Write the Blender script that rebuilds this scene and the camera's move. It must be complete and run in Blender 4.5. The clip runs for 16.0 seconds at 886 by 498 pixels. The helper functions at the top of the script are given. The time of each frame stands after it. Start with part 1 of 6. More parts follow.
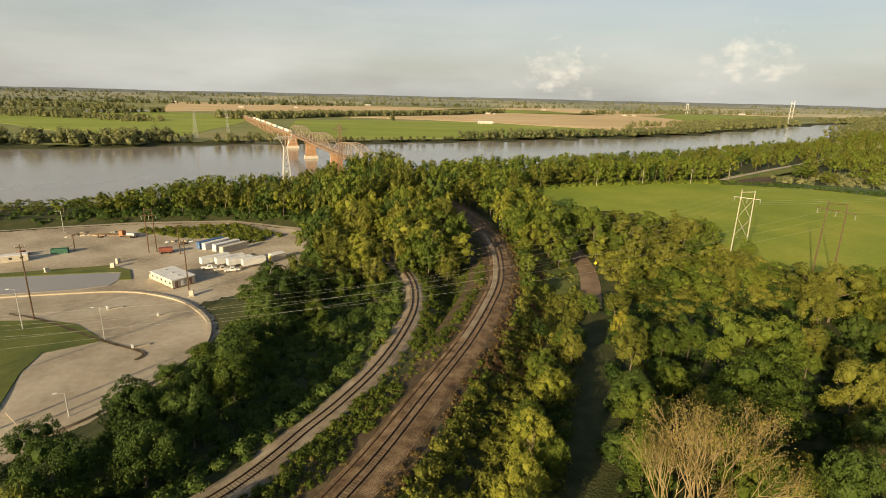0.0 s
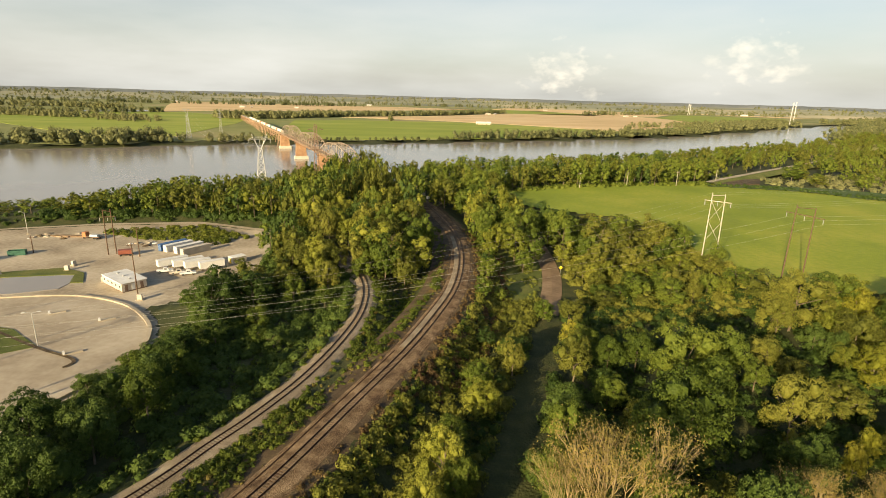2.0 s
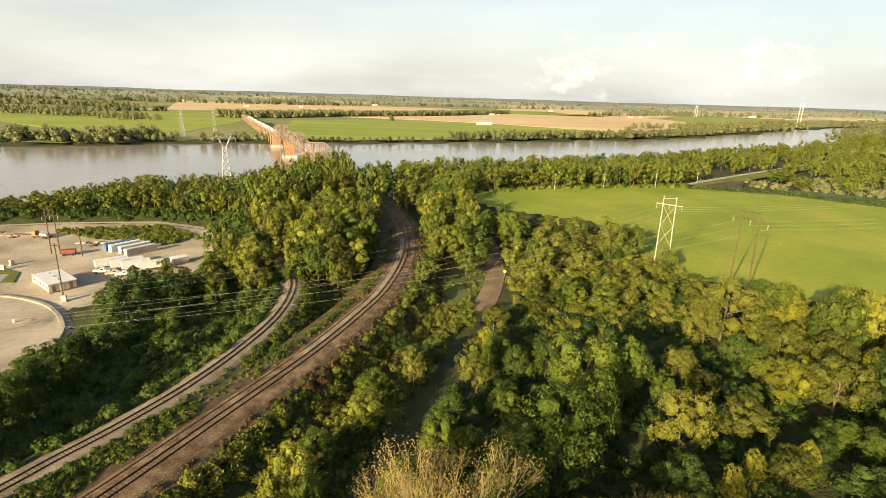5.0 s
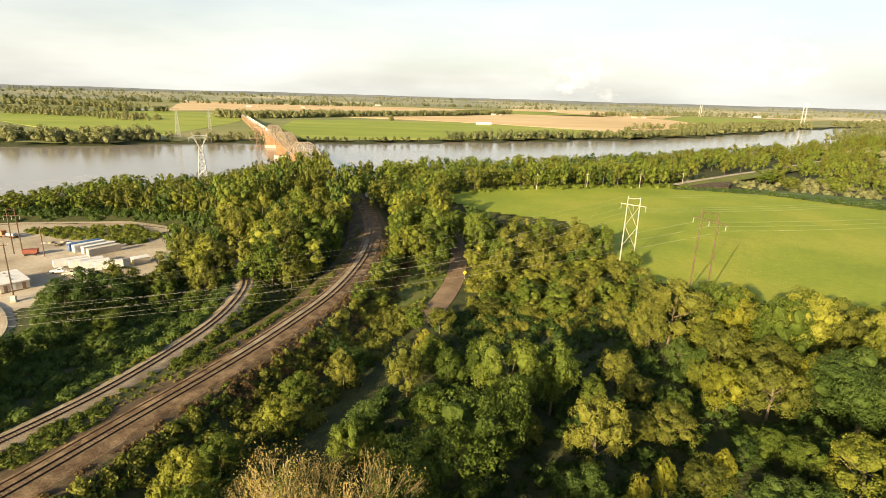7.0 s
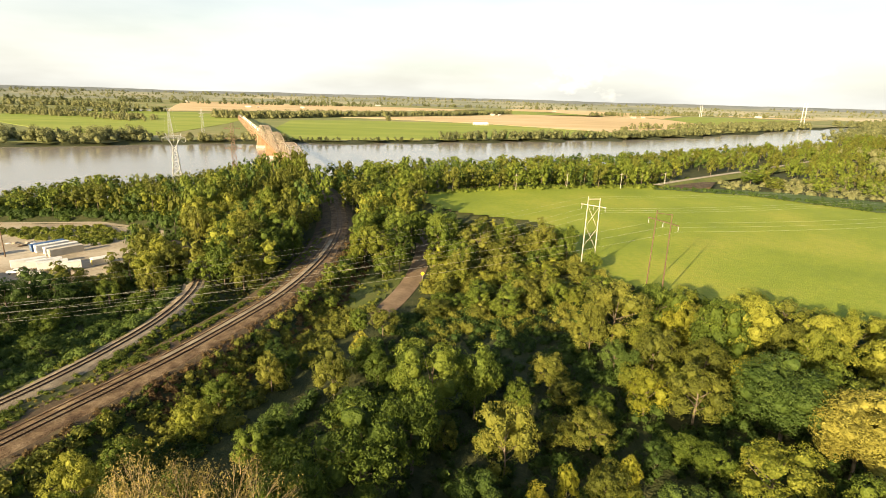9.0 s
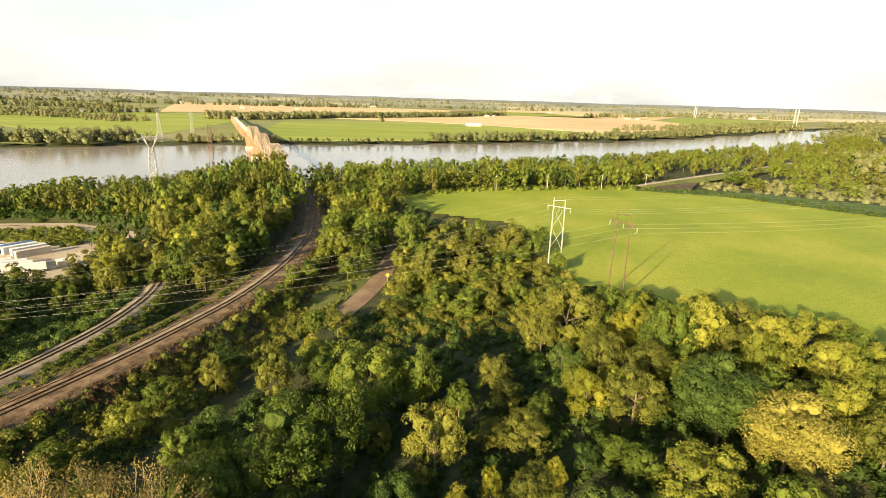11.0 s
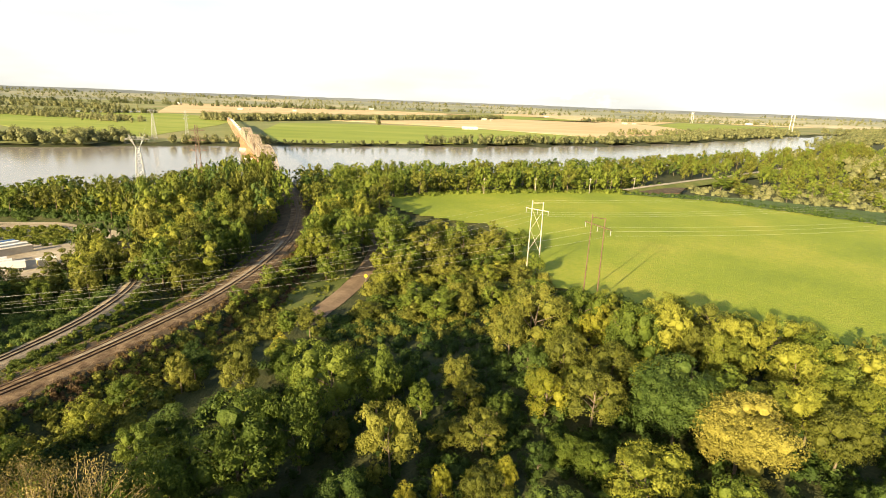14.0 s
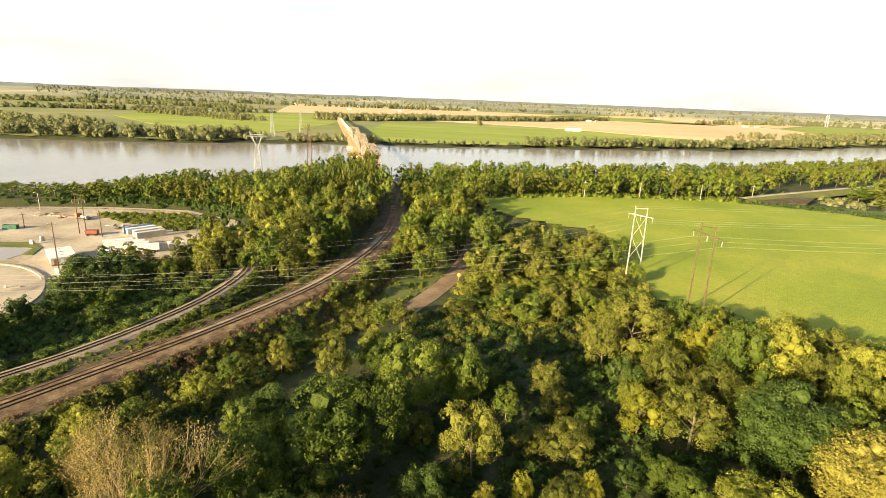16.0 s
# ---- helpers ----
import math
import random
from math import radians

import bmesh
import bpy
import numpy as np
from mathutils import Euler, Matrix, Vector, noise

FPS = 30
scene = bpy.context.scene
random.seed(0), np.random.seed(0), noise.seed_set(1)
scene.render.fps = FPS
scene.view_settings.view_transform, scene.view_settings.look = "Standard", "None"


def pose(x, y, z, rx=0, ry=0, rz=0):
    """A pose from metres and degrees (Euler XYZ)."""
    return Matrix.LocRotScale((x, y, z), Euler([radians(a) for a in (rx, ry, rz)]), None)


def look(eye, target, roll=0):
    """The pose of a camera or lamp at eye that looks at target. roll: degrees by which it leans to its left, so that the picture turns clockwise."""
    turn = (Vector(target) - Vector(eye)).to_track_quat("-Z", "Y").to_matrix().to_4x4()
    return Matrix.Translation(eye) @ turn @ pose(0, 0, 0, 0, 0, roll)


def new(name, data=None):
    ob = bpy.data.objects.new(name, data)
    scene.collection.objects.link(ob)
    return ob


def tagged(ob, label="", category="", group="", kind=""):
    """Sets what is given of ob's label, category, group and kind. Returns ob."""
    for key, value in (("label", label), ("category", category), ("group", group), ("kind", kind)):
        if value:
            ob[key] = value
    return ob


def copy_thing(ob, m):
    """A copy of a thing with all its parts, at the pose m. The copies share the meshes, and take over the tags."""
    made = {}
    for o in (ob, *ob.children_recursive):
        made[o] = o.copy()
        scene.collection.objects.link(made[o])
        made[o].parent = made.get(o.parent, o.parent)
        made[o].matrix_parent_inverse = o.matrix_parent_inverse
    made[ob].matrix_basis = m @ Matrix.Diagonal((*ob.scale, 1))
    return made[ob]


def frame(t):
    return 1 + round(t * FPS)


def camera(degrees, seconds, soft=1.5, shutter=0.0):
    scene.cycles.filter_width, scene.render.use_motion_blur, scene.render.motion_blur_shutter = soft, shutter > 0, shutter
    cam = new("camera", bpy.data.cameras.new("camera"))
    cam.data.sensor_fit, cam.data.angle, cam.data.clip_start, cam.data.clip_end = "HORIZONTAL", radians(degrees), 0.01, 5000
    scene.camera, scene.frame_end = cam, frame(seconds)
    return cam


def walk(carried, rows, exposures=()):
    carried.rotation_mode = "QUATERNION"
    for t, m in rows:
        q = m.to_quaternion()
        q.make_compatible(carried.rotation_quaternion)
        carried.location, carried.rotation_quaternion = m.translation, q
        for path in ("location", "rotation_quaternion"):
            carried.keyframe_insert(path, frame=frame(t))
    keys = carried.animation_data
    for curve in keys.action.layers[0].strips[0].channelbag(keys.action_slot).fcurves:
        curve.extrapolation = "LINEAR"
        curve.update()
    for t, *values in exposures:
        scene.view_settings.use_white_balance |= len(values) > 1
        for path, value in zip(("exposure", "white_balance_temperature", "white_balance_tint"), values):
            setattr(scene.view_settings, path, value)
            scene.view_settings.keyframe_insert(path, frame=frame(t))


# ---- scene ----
cam = camera(79.3, 16.0, soft=0.9)
METRES, EYE, TILT, LEAN, TURN = 95.0, 63.0, -16.0, -1.35, 0.0
ROWS = [
    (0.0, 0.0, 0.0, 0.0, -0.0, 0.0, 0.0),
    (0.5, 0.0409, 0.0148, 0.0036, 0.16, 0.02, -0.07),
    (1.0, 0.0827, 0.0281, 0.007, 0.21, 0.02, -0.1),
    (1.5, 0.1242, 0.0398, 0.0102, 0.29, 0.03, -0.16),
    (2.0, 0.1654, 0.0507, 0.013, 0.34, 0.04, -0.23),
    (2.5, 0.2079, 0.061, 0.0153, 0.48, 0.05, -0.33),
    (3.0, 0.2507, 0.0707, 0.0181, 0.65, 0.04, -0.39),
    (3.5, 0.2934, 0.0801, 0.0205, 0.77, 0.04, -0.46),
    (4.0, 0.3366, 0.0892, 0.0222, 0.92, 0.05, -0.55),
    (6.5, 0.5528, 0.1308, 0.0278, 1.59, 0.06, -0.8),
    (7.0, 0.5961, 0.138, 0.0288, 1.74, 0.08, -0.81),
    (7.5, 0.6393, 0.145, 0.0299, 1.85, 0.07, -0.81),
    (8.0, 0.6824, 0.1514, 0.0311, 1.92, 0.09, -0.82),
    (8.5, 0.7253, 0.1563, 0.0324, 1.96, 0.08, -0.83),
    (9.0, 0.7649, 0.1599, 0.0336, 2.01, 0.1, -0.85),
    (11.5, 0.9081, 0.1661, 0.0362, 1.46, 0.26, -0.74),
    (12.0, 0.9295, 0.1648, 0.0353, 1.22, 0.31, -0.67),
    (12.5, 0.9487, 0.1628, 0.0345, 1.15, 0.35, -0.69),
    (13.0, 0.9634, 0.1593, 0.0342, -0.01, 0.43, -0.48),
    (13.5, 0.9656, 0.157, 0.0339, -1.8, 0.56, -0.1),
    (14.0, 0.9602, 0.1589, 0.0325, 1.49, 0.54, -1.23),
    (14.5, 0.9608, 0.1614, 0.0316, 7.34, 0.31, -2.97),
    (15.0, 0.962, 0.1622, 0.0313, 9.45, 0.23, -3.59),
    (15.5, 0.9633, 0.1634, 0.0312, 10.64, 0.19, -3.91),
    (16.0, 0.9644, 0.1647, 0.0314, 11.67, 0.16, -4.19),
]
walk(cam, [(t, pose(0, 0, EYE, TILT, LEAN, TURN) @ pose(METRES * x, METRES * y, METRES * z, 90 + pitch, roll, yaw)) for t, x, y, z, yaw, pitch, roll in ROWS],
     exposures=[(0.0, 0.66), (2.0, 0.99), (4.0, 1.20), (8.0, 1.44), (12.0, 1.63), (16.0, 1.68)])

# ---- world and sun ----
SUN_ELEV, SUN_AZ = 15.5, 213.0          # azimuth clockwise from +y: low behind the camera, to its left
world = bpy.data.worlds.new("sky")
scene.world = world
world.use_nodes = True
wn = world.node_tree
wn.nodes.clear()
sky = wn.nodes.new("ShaderNodeTexSky")
sky.sky_type, sky.sun_disc = "NISHITA", False
sky.sun_elevation, sky.sun_rotation = radians(SUN_ELEV), radians(SUN_AZ)
sky.air_density, sky.dust_density, sky.ozone_density = 1.0, 2.5, 1.0
w_geo = wn.nodes.new("ShaderNodeTexCoord")


def wmath(op, a, b=0.0, c=0.0):
    n = wn.nodes.new("ShaderNodeMath")
    n.operation, n.use_clamp = op, op == "MULTIPLY_ADD"
    for k, v in enumerate((a, b, c)):
        if isinstance(v, float):
            n.inputs[k].default_value = v
        else:
            wn.links.new(v, n.inputs[k])
    return n.outputs["Value"]


def wnoise(scale, detail, stretch):
    m = wn.nodes.new("ShaderNodeMapping")
    m.inputs["Scale"].default_value = stretch
    n = wn.nodes.new("ShaderNodeTexNoise")
    n.inputs["Scale"].default_value, n.inputs["Detail"].default_value = scale, detail
    wn.links.new(w_geo.outputs["Generated"], m.inputs["Vector"])
    wn.links.new(m.outputs["Vector"], n.inputs["Vector"])
    return n.outputs["Fac"]


def wmix(fac, a, colour):
    m = wn.nodes.new("ShaderNodeMixRGB")
    wn.links.new(fac, m.inputs["Fac"])
    wn.links.new(a, m.inputs["Color1"])
    m.inputs["Color2"].default_value = (*colour, 1)
    return m.outputs["Color"]


# thin high haze over the whole sky, and a few soft cumulus heads low over the plain
w_sep = wn.nodes.new("ShaderNodeSeparateXYZ")
wn.links.new(w_geo.outputs["Generated"], w_sep.inputs["Vector"])
low = wmath("MULTIPLY_ADD", w_sep.outputs["Z"], -3.4, 1.22)      # thick near the horizon, thin overhead
haze = wmath("MULTIPLY", wmath("MULTIPLY_ADD", wnoise(1.3, 5.0, (2.0, 2.0, 9.0)), 1.0, 0.15), low)
sky_colour = wmix(haze, sky.outputs["Color"], (6.7, 6.6, 6.05))
billow = wmath("MULTIPLY", wmath("SUBTRACT", wnoise(34.0, 8.0, (1.0, 1.0, 1.6)), 0.54), 0.0066)
for d, size in (((0.203, 0.978, 0.052), 0.0011), ((0.240, 0.970, 0.045), 0.0007), ((0.165, 0.986, 0.046), 0.0006), ((0.480, 0.875, 0.064), 0.0011), ((0.445, 0.894, 0.052), 0.0007), ((0.505, 0.861, 0.058), 0.0007)):
    dot = wn.nodes.new("ShaderNodeVectorMath")
    dot.operation = "DOT_PRODUCT"
    dot.inputs[1].default_value = Vector(d).normalized()
    wn.links.new(w_geo.outputs["Generated"], dot.inputs[0])
    near = wmath("ADD", wmath("ADD", dot.outputs["Value"], billow), size - 1.0)
    sky_colour = wmix(wmath("MULTIPLY", wmath("MULTIPLY_ADD", near, 430.0, 0.0), 0.5), sky_colour, (9.6, 8.7, 7.0))
w_bg = wn.nodes.new("ShaderNodeBackground")
w_bg.inputs["Strength"].default_value = 0.072
w_out = wn.nodes.new("ShaderNodeOutputWorld")
wn.links.new(sky_colour, w_bg.inputs["Color"])
wn.links.new(w_bg.outputs["Background"], w_out.inputs["Surface"])
sun = new("sun", bpy.data.lights.new("sun", "SUN"))
sun.data.energy, sun.data.angle, sun.data.color = 5.0, radians(0.6), (1.0, 0.79, 0.47)
saz = radians(SUN_AZ)
sun_from = Vector((math.sin(saz) * math.cos(radians(SUN_ELEV)), math.cos(saz) * math.cos(radians(SUN_ELEV)), math.sin(radians(SUN_ELEV))))
sun.matrix_world = look((-120, -160, 160), Vector((-120, -160, 160)) - sun_from)


# ---- materials ----
def material(name, stops, scale=1.0, rough=0.85, metal=0.0, bump=0.0, bump_scale=None, fine=6.0, island=0.0, per_object=0.0, translucent=0.0, stretch=None, spec=0.3):
    """Noise at two sizes between the stops' colours; optional spread by loose piece and by object."""
    m = bpy.data.materials.new(name)
    m.use_nodes = True
    nt = m.node_tree
    nt.nodes.clear()
    N = nt.nodes.new
    out, bsdf = N("ShaderNodeOutputMaterial"), N("ShaderNodeBsdfPrincipled")
    bsdf.inputs["Roughness"].default_value, bsdf.inputs["Metallic"].default_value = rough, metal
    bsdf.inputs["Specular IOR Level"].default_value = spec
    geo, mp = N("ShaderNodeNewGeometry"), N("ShaderNodeMapping")
    nt.links.new(geo.outputs["Position"], mp.inputs["Vector"])
    if stretch:
        mp.inputs["Scale"].default_value = stretch
    big, small = N("ShaderNodeTexNoise"), N("ShaderNodeTexNoise")
    big.inputs["Scale"].default_value, big.inputs["Detail"].default_value = scale, 4.0
    small.inputs["Scale"].default_value, small.inputs["Detail"].default_value = scale * fine, 5.0
    for n in (big, small):
        nt.links.new(mp.outputs["Vector"], n.inputs["Vector"])
    add = N("ShaderNodeMath")
    add.operation = "ADD"
    half = N("ShaderNodeMath")
    half.operation = "MULTIPLY_ADD"
    half.inputs[1].default_value, half.inputs[2].default_value = 0.45, -0.225
    nt.links.new(small.outputs["Fac"], half.inputs[0])
    nt.links.new(big.outputs["Fac"], add.inputs[0])
    nt.links.new(half.outputs["Value"], add.inputs[1])
    value = add.outputs["Value"]
    for source, amount in ((("Random Per Island", geo), island), (("Random", N("ShaderNodeObjectInfo")), per_object)):
        if amount:
            k = N("ShaderNodeMath")
            k.operation = "MULTIPLY_ADD"
            k.inputs[1].default_value, k.inputs[2].default_value = amount, -amount / 2
            nt.links.new(source[1].outputs[source[0]], k.inputs[0])
            s = N("ShaderNodeMath")
            s.operation = "ADD"
            nt.links.new(value, s.inputs[0])
            nt.links.new(k.outputs["Value"], s.inputs[1])
            value = s.outputs["Value"]
    ramp = N("ShaderNodeValToRGB")
    el = ramp.color_ramp.elements
    el[0].position, el[0].color = 0.28, (*stops[0], 1)
    el[1].position, el[1].color = 0.72, (*stops[-1], 1)
    for i, c in enumerate(stops[1:-1]):
        e = el.new(0.28 + 0.44 * (i + 1) / (len(stops) - 1))
        e.color = (*c, 1)
    nt.links.new(value, ramp.inputs["Fac"])
    nt.links.new(ramp.outputs["Color"], bsdf.inputs["Base Color"])
    if bump:
        b, bn = N("ShaderNodeBump"), N("ShaderNodeTexNoise")
        bn.inputs["Scale"].default_value, bn.inputs["Detail"].default_value = bump_scale or scale * fine, 6.0
        nt.links.new(mp.outputs["Vector"], bn.inputs["Vector"])
        b.inputs["Strength"].default_value, b.inputs["Distance"].default_value = min(bump, 1.0), 0.1 * max(bump, 1.0)
        nt.links.new(bn.outputs["Fac"], b.inputs["Height"])
        nt.links.new(b.outputs["Normal"], bsdf.inputs["Normal"])
    surface = bsdf.outputs["BSDF"]
    if translucent:
        tr, mix = N("ShaderNodeBsdfTranslucent"), N("ShaderNodeMixShader")
        nt.links.new(ramp.outputs["Color"], tr.inputs["Color"])
        mix.inputs["Fac"].default_value = translucent
        nt.links.new(surface, mix.inputs[1])
        nt.links.new(tr.outputs["BSDF"], mix.inputs[2])
        surface = mix.outputs["Shader"]
    nt.links.new(surface, out.inputs["Surface"])
    return m


def leaf(name, a, b, c):
    return material(name, (a, b, c), scale=0.15, rough=0.6, fine=22, island=0.22, per_object=0.4, translucent=0.34, spec=0.2, bump=3.0, bump_scale=2.2)


LEAF = {
    "d": leaf("leaves_dark_green", (0.041, 0.071, 0.012), (0.067, 0.106, 0.018), (0.106, 0.150, 0.028)),
    "g": leaf("leaves_mid_green", (0.061, 0.092, 0.012), (0.106, 0.146, 0.018), (0.166, 0.202, 0.027)),
    "o": leaf("leaves_olive", (0.093, 0.105, 0.015), (0.150, 0.160, 0.024), (0.217, 0.217, 0.035)),
    "y": leaf("leaves_yellow_green", (0.125, 0.146, 0.017), (0.205, 0.223, 0.027), (0.296, 0.299, 0.042)),
    "Y": leaf("leaves_bright_yellow", (0.170, 0.180, 0.016), (0.255, 0.250, 0.024), (0.340, 0.312, 0.040)),
    "t": leaf("leaves_golden_tan", (0.227, 0.206, 0.037), (0.327, 0.297, 0.056), (0.417, 0.372, 0.076)),
    "b": leaf("leaves_dry_brown", (0.150, 0.124, 0.030), (0.225, 0.184, 0.048), (0.310, 0.248, 0.068)),
    "w": leaf("leaves_weeds", (0.071, 0.097, 0.012), (0.125, 0.154, 0.019), (0.194, 0.211, 0.032)),
    "r": leaf("leaves_rusty_weeds", (0.090, 0.056, 0.024), (0.140, 0.092, 0.036), (0.190, 0.140, 0.052)),
    # far leaves are paler and greyer, with distance haze painted into the colour
    "f": leaf("leaves_far_woods_hazed", (0.120, 0.135, 0.055), (0.177, 0.188, 0.075), (0.247, 0.244, 0.103)),
}
BARK = material("bark", ((0.10, 0.075, 0.05), (0.20, 0.16, 0.11)), scale=1.5, bump=0.6)
DEADWOOD = material("pale_dead_wood", ((0.20, 0.148, 0.070), (0.34, 0.260, 0.130)), scale=1.5, bump=0.4)
FLOOR = material("forest_floor", ((0.030, 0.040, 0.010), (0.048, 0.056, 0.016), (0.078, 0.078, 0.026)), scale=0.25, fine=9, bump=3.0, bump_scale=1.6)
# the plain's grass is lifted in colour to paint aerial haze
PLAIN = material("far_plain_grass_hazed", ((0.165, 0.185, 0.055), (0.225, 0.235, 0.075), (0.320, 0.275, 0.125)), scale=0.004, fine=7)
FIELD = material("mown_green_field", ((0.185, 0.240, 0.018), (0.238, 0.290, 0.023), (0.330, 0.335, 0.040)), scale=0.022, fine=26, bump=2.5, bump_scale=1.8)
FIELD_FAR = material("green_crop_field", ((0.190, 0.250, 0.024), (0.255, 0.305, 0.036), (0.320, 0.340, 0.062)), scale=0.006, fine=6, stretch=(0.4, 1.6, 1))
TAN = material("ripe_tan_field", ((0.520, 0.370, 0.180), (0.610, 0.445, 0.230), (0.680, 0.520, 0.290)), scale=0.005, fine=7, stretch=(0.5, 1.5, 1))
CORN = material("dark_green_crop", ((0.050, 0.085, 0.020), (0.075, 0.115, 0.028), (0.100, 0.140, 0.036)), scale=0.08, fine=12, bump=2, bump_scale=1.5)
GRAVEL = material("pale_crushed_gravel", ((0.260, 0.212, 0.145), (0.410, 0.345, 0.245), (0.540, 0.465, 0.350)), scale=0.05, fine=14, bump=0.5, bump_scale=5)
CONCRETE = material("worn_pale_concrete", ((0.300, 0.250, 0.178), (0.395, 0.335, 0.245), (0.480, 0.418, 0.318)), scale=0.06, fine=10, bump=0.2)
BALLAST = material("grey_brown_ballast", ((0.078, 0.045, 0.021), (0.185, 0.120, 0.062), (0.320, 0.226, 0.128)), scale=0.35, fine=8, bump=4.0, bump_scale=5)
BALLAST_PALE = material("pale_limestone_ballast", ((0.190, 0.146, 0.092), (0.295, 0.235, 0.155), (0.400, 0.330, 0.230)), scale=0.25, fine=14, bump=2.0, bump_scale=5)
VERGE = material("brown_trackside_weeds", ((0.058, 0.040, 0.021), (0.095, 0.065, 0.034), (0.150, 0.112, 0.054)), scale=0.3, fine=8, bump=2.0, bump_scale=3)
DIRT = material("brown_dirt_road", ((0.160, 0.108, 0.064), (0.225, 0.156, 0.094), (0.285, 0.208, 0.132)), scale=0.15, fine=8, bump=0.6)
GRASS = material("rough_grass", ((0.070, 0.095, 0.018), (0.110, 0.130, 0.026), (0.165, 0.160, 0.045)), scale=0.10, fine=14, bump=1.6, bump_scale=3)
RAIL = material("rusty_rail_steel", ((0.050, 0.030, 0.020), (0.080, 0.048, 0.030)), scale=1.0, rough=0.55, metal=0.5)
RUST = material("loose_rusty_rail", ((0.060, 0.032, 0.014), (0.095, 0.052, 0.024)), scale=1.0, rough=0.7, metal=0.2)
TIE = material("weathered_timber_tie", ((0.130, 0.092, 0.058), (0.225, 0.164, 0.106)), scale=1.2, per_object=0.4, island=0.4, bump=0.4)
STEEL = material("rust_stained_pale_steel", ((0.190, 0.140, 0.090), (0.290, 0.232, 0.165), (0.385, 0.330, 0.255)), scale=0.12, fine=6, rough=0.6)
RUSTSTEEL = material("brown_rusted_steel", ((0.190, 0.118, 0.068), (0.285, 0.185, 0.112), (0.380, 0.262, 0.165)), scale=0.15, fine=6, rough=0.7)
STONE = material("warm_sandstone_masonry", ((0.250, 0.140, 0.072), (0.340, 0.200, 0.108), (0.420, 0.270, 0.155)), scale=0.2, fine=8, bump=0.8)
GALV = material("galvanised_steel", ((0.40, 0.40, 0.38), (0.52, 0.52, 0.49)), scale=0.6, rough=0.5, metal=0.3)
DARKSTEEL = material("weathered_dark_steel", ((0.150, 0.095, 0.065), (0.230, 0.150, 0.105)), scale=0.6, rough=0.7)
WOODPOLE = material("brown_wood_pole", ((0.085, 0.053, 0.031), (0.140, 0.088, 0.052)), scale=0.8, bump=0.4)
PALEPOLE = material("pale_bleached_pole", ((0.340, 0.310, 0.240), (0.470, 0.430, 0.345)), scale=0.8, bump=0.3)
WIRE = material("bright_aluminium_wire", ((0.46, 0.44, 0.39), (0.56, 0.54, 0.48)), scale=1, rough=0.4, metal=0.4)
WHITE = material("white_painted_metal", ((0.62, 0.61, 0.57), (0.76, 0.75, 0.71)), scale=0.5, rough=0.5)
OFFWHITE = material("cream_weathered_metal", ((0.48, 0.42, 0.33), (0.60, 0.54, 0.44)), scale=0.5, rough=0.6)
BLUE = material("faded_blue_paint", ((0.045, 0.11, 0.27), (0.07, 0.16, 0.34)), scale=0.6, rough=0.55)
GREENP = material("green_painted_steel", ((0.035, 0.105, 0.070), (0.055, 0.150, 0.100)), scale=0.8, rough=0.6)
REDP = material("faded_red_paint", ((0.20, 0.06, 0.038), (0.28, 0.095, 0.06)), scale=0.8, rough=0.6)
ORANGE = material("rusty_orange_paint", ((0.33, 0.13, 0.05), (0.42, 0.19, 0.08)), scale=0.8, rough=0.6)
BLACK = material("black_rubber", ((0.015, 0.015, 0.015), (0.03, 0.03, 0.03)), scale=2, rough=0.8)
GLASS = material("dark_window_glass", ((0.02, 0.025, 0.03), (0.04, 0.045, 0.05)), scale=1, rough=0.08, spec=0.6)
YELLOW = material("yellow_sign_paint", ((0.70, 0.50, 0.02), (0.80, 0.60, 0.03)), scale=1, rough=0.5)
# bluish grey: the haze over the distance is put into the hills' colour
HILL = material("hazed_wooded_hills", ((0.150, 0.170, 0.165), (0.190, 0.205, 0.195), (0.240, 0.250, 0.230)), scale=0.004, fine=8, stretch=(1, 1, 4))
WATER = material("silty_river_water", ((0.250, 0.220, 0.180), (0.285, 0.252, 0.208), (0.320, 0.285, 0.240)), scale=0.006, fine=5, rough=0.16, bump=0.35, bump_scale=0.35, stretch=(1.0, 0.45, 1), spec=0.5)


# ---- mesh helpers ----
def add_mesh(name, verts, faces, mat, smooth=False):
    me = bpy.data.meshes.new(name)
    me.from_pydata([tuple(v) for v in verts], [], [tuple(f) for f in faces])
    me.materials.append(mat)
    if smooth:
        me.polygons.foreach_set("use_smooth", [True] * len(me.polygons))
    me.update()
    return me


def part(name, me, parent, label="", m=None):
    """Links a mesh as one object under a thing or a part."""
    ob = new(name, me)
    ob.parent = parent
    if m is not None:
        ob.matrix_basis = m
    if label:
        ob["label"] = label
    return ob


def thing(name, at, label, category, group="", turn=0.0, kind=""):
    ob = new(name)
    ob.matrix_basis = pose(*at, 0, 0, turn)
    return tagged(ob, label, category, group, kind)


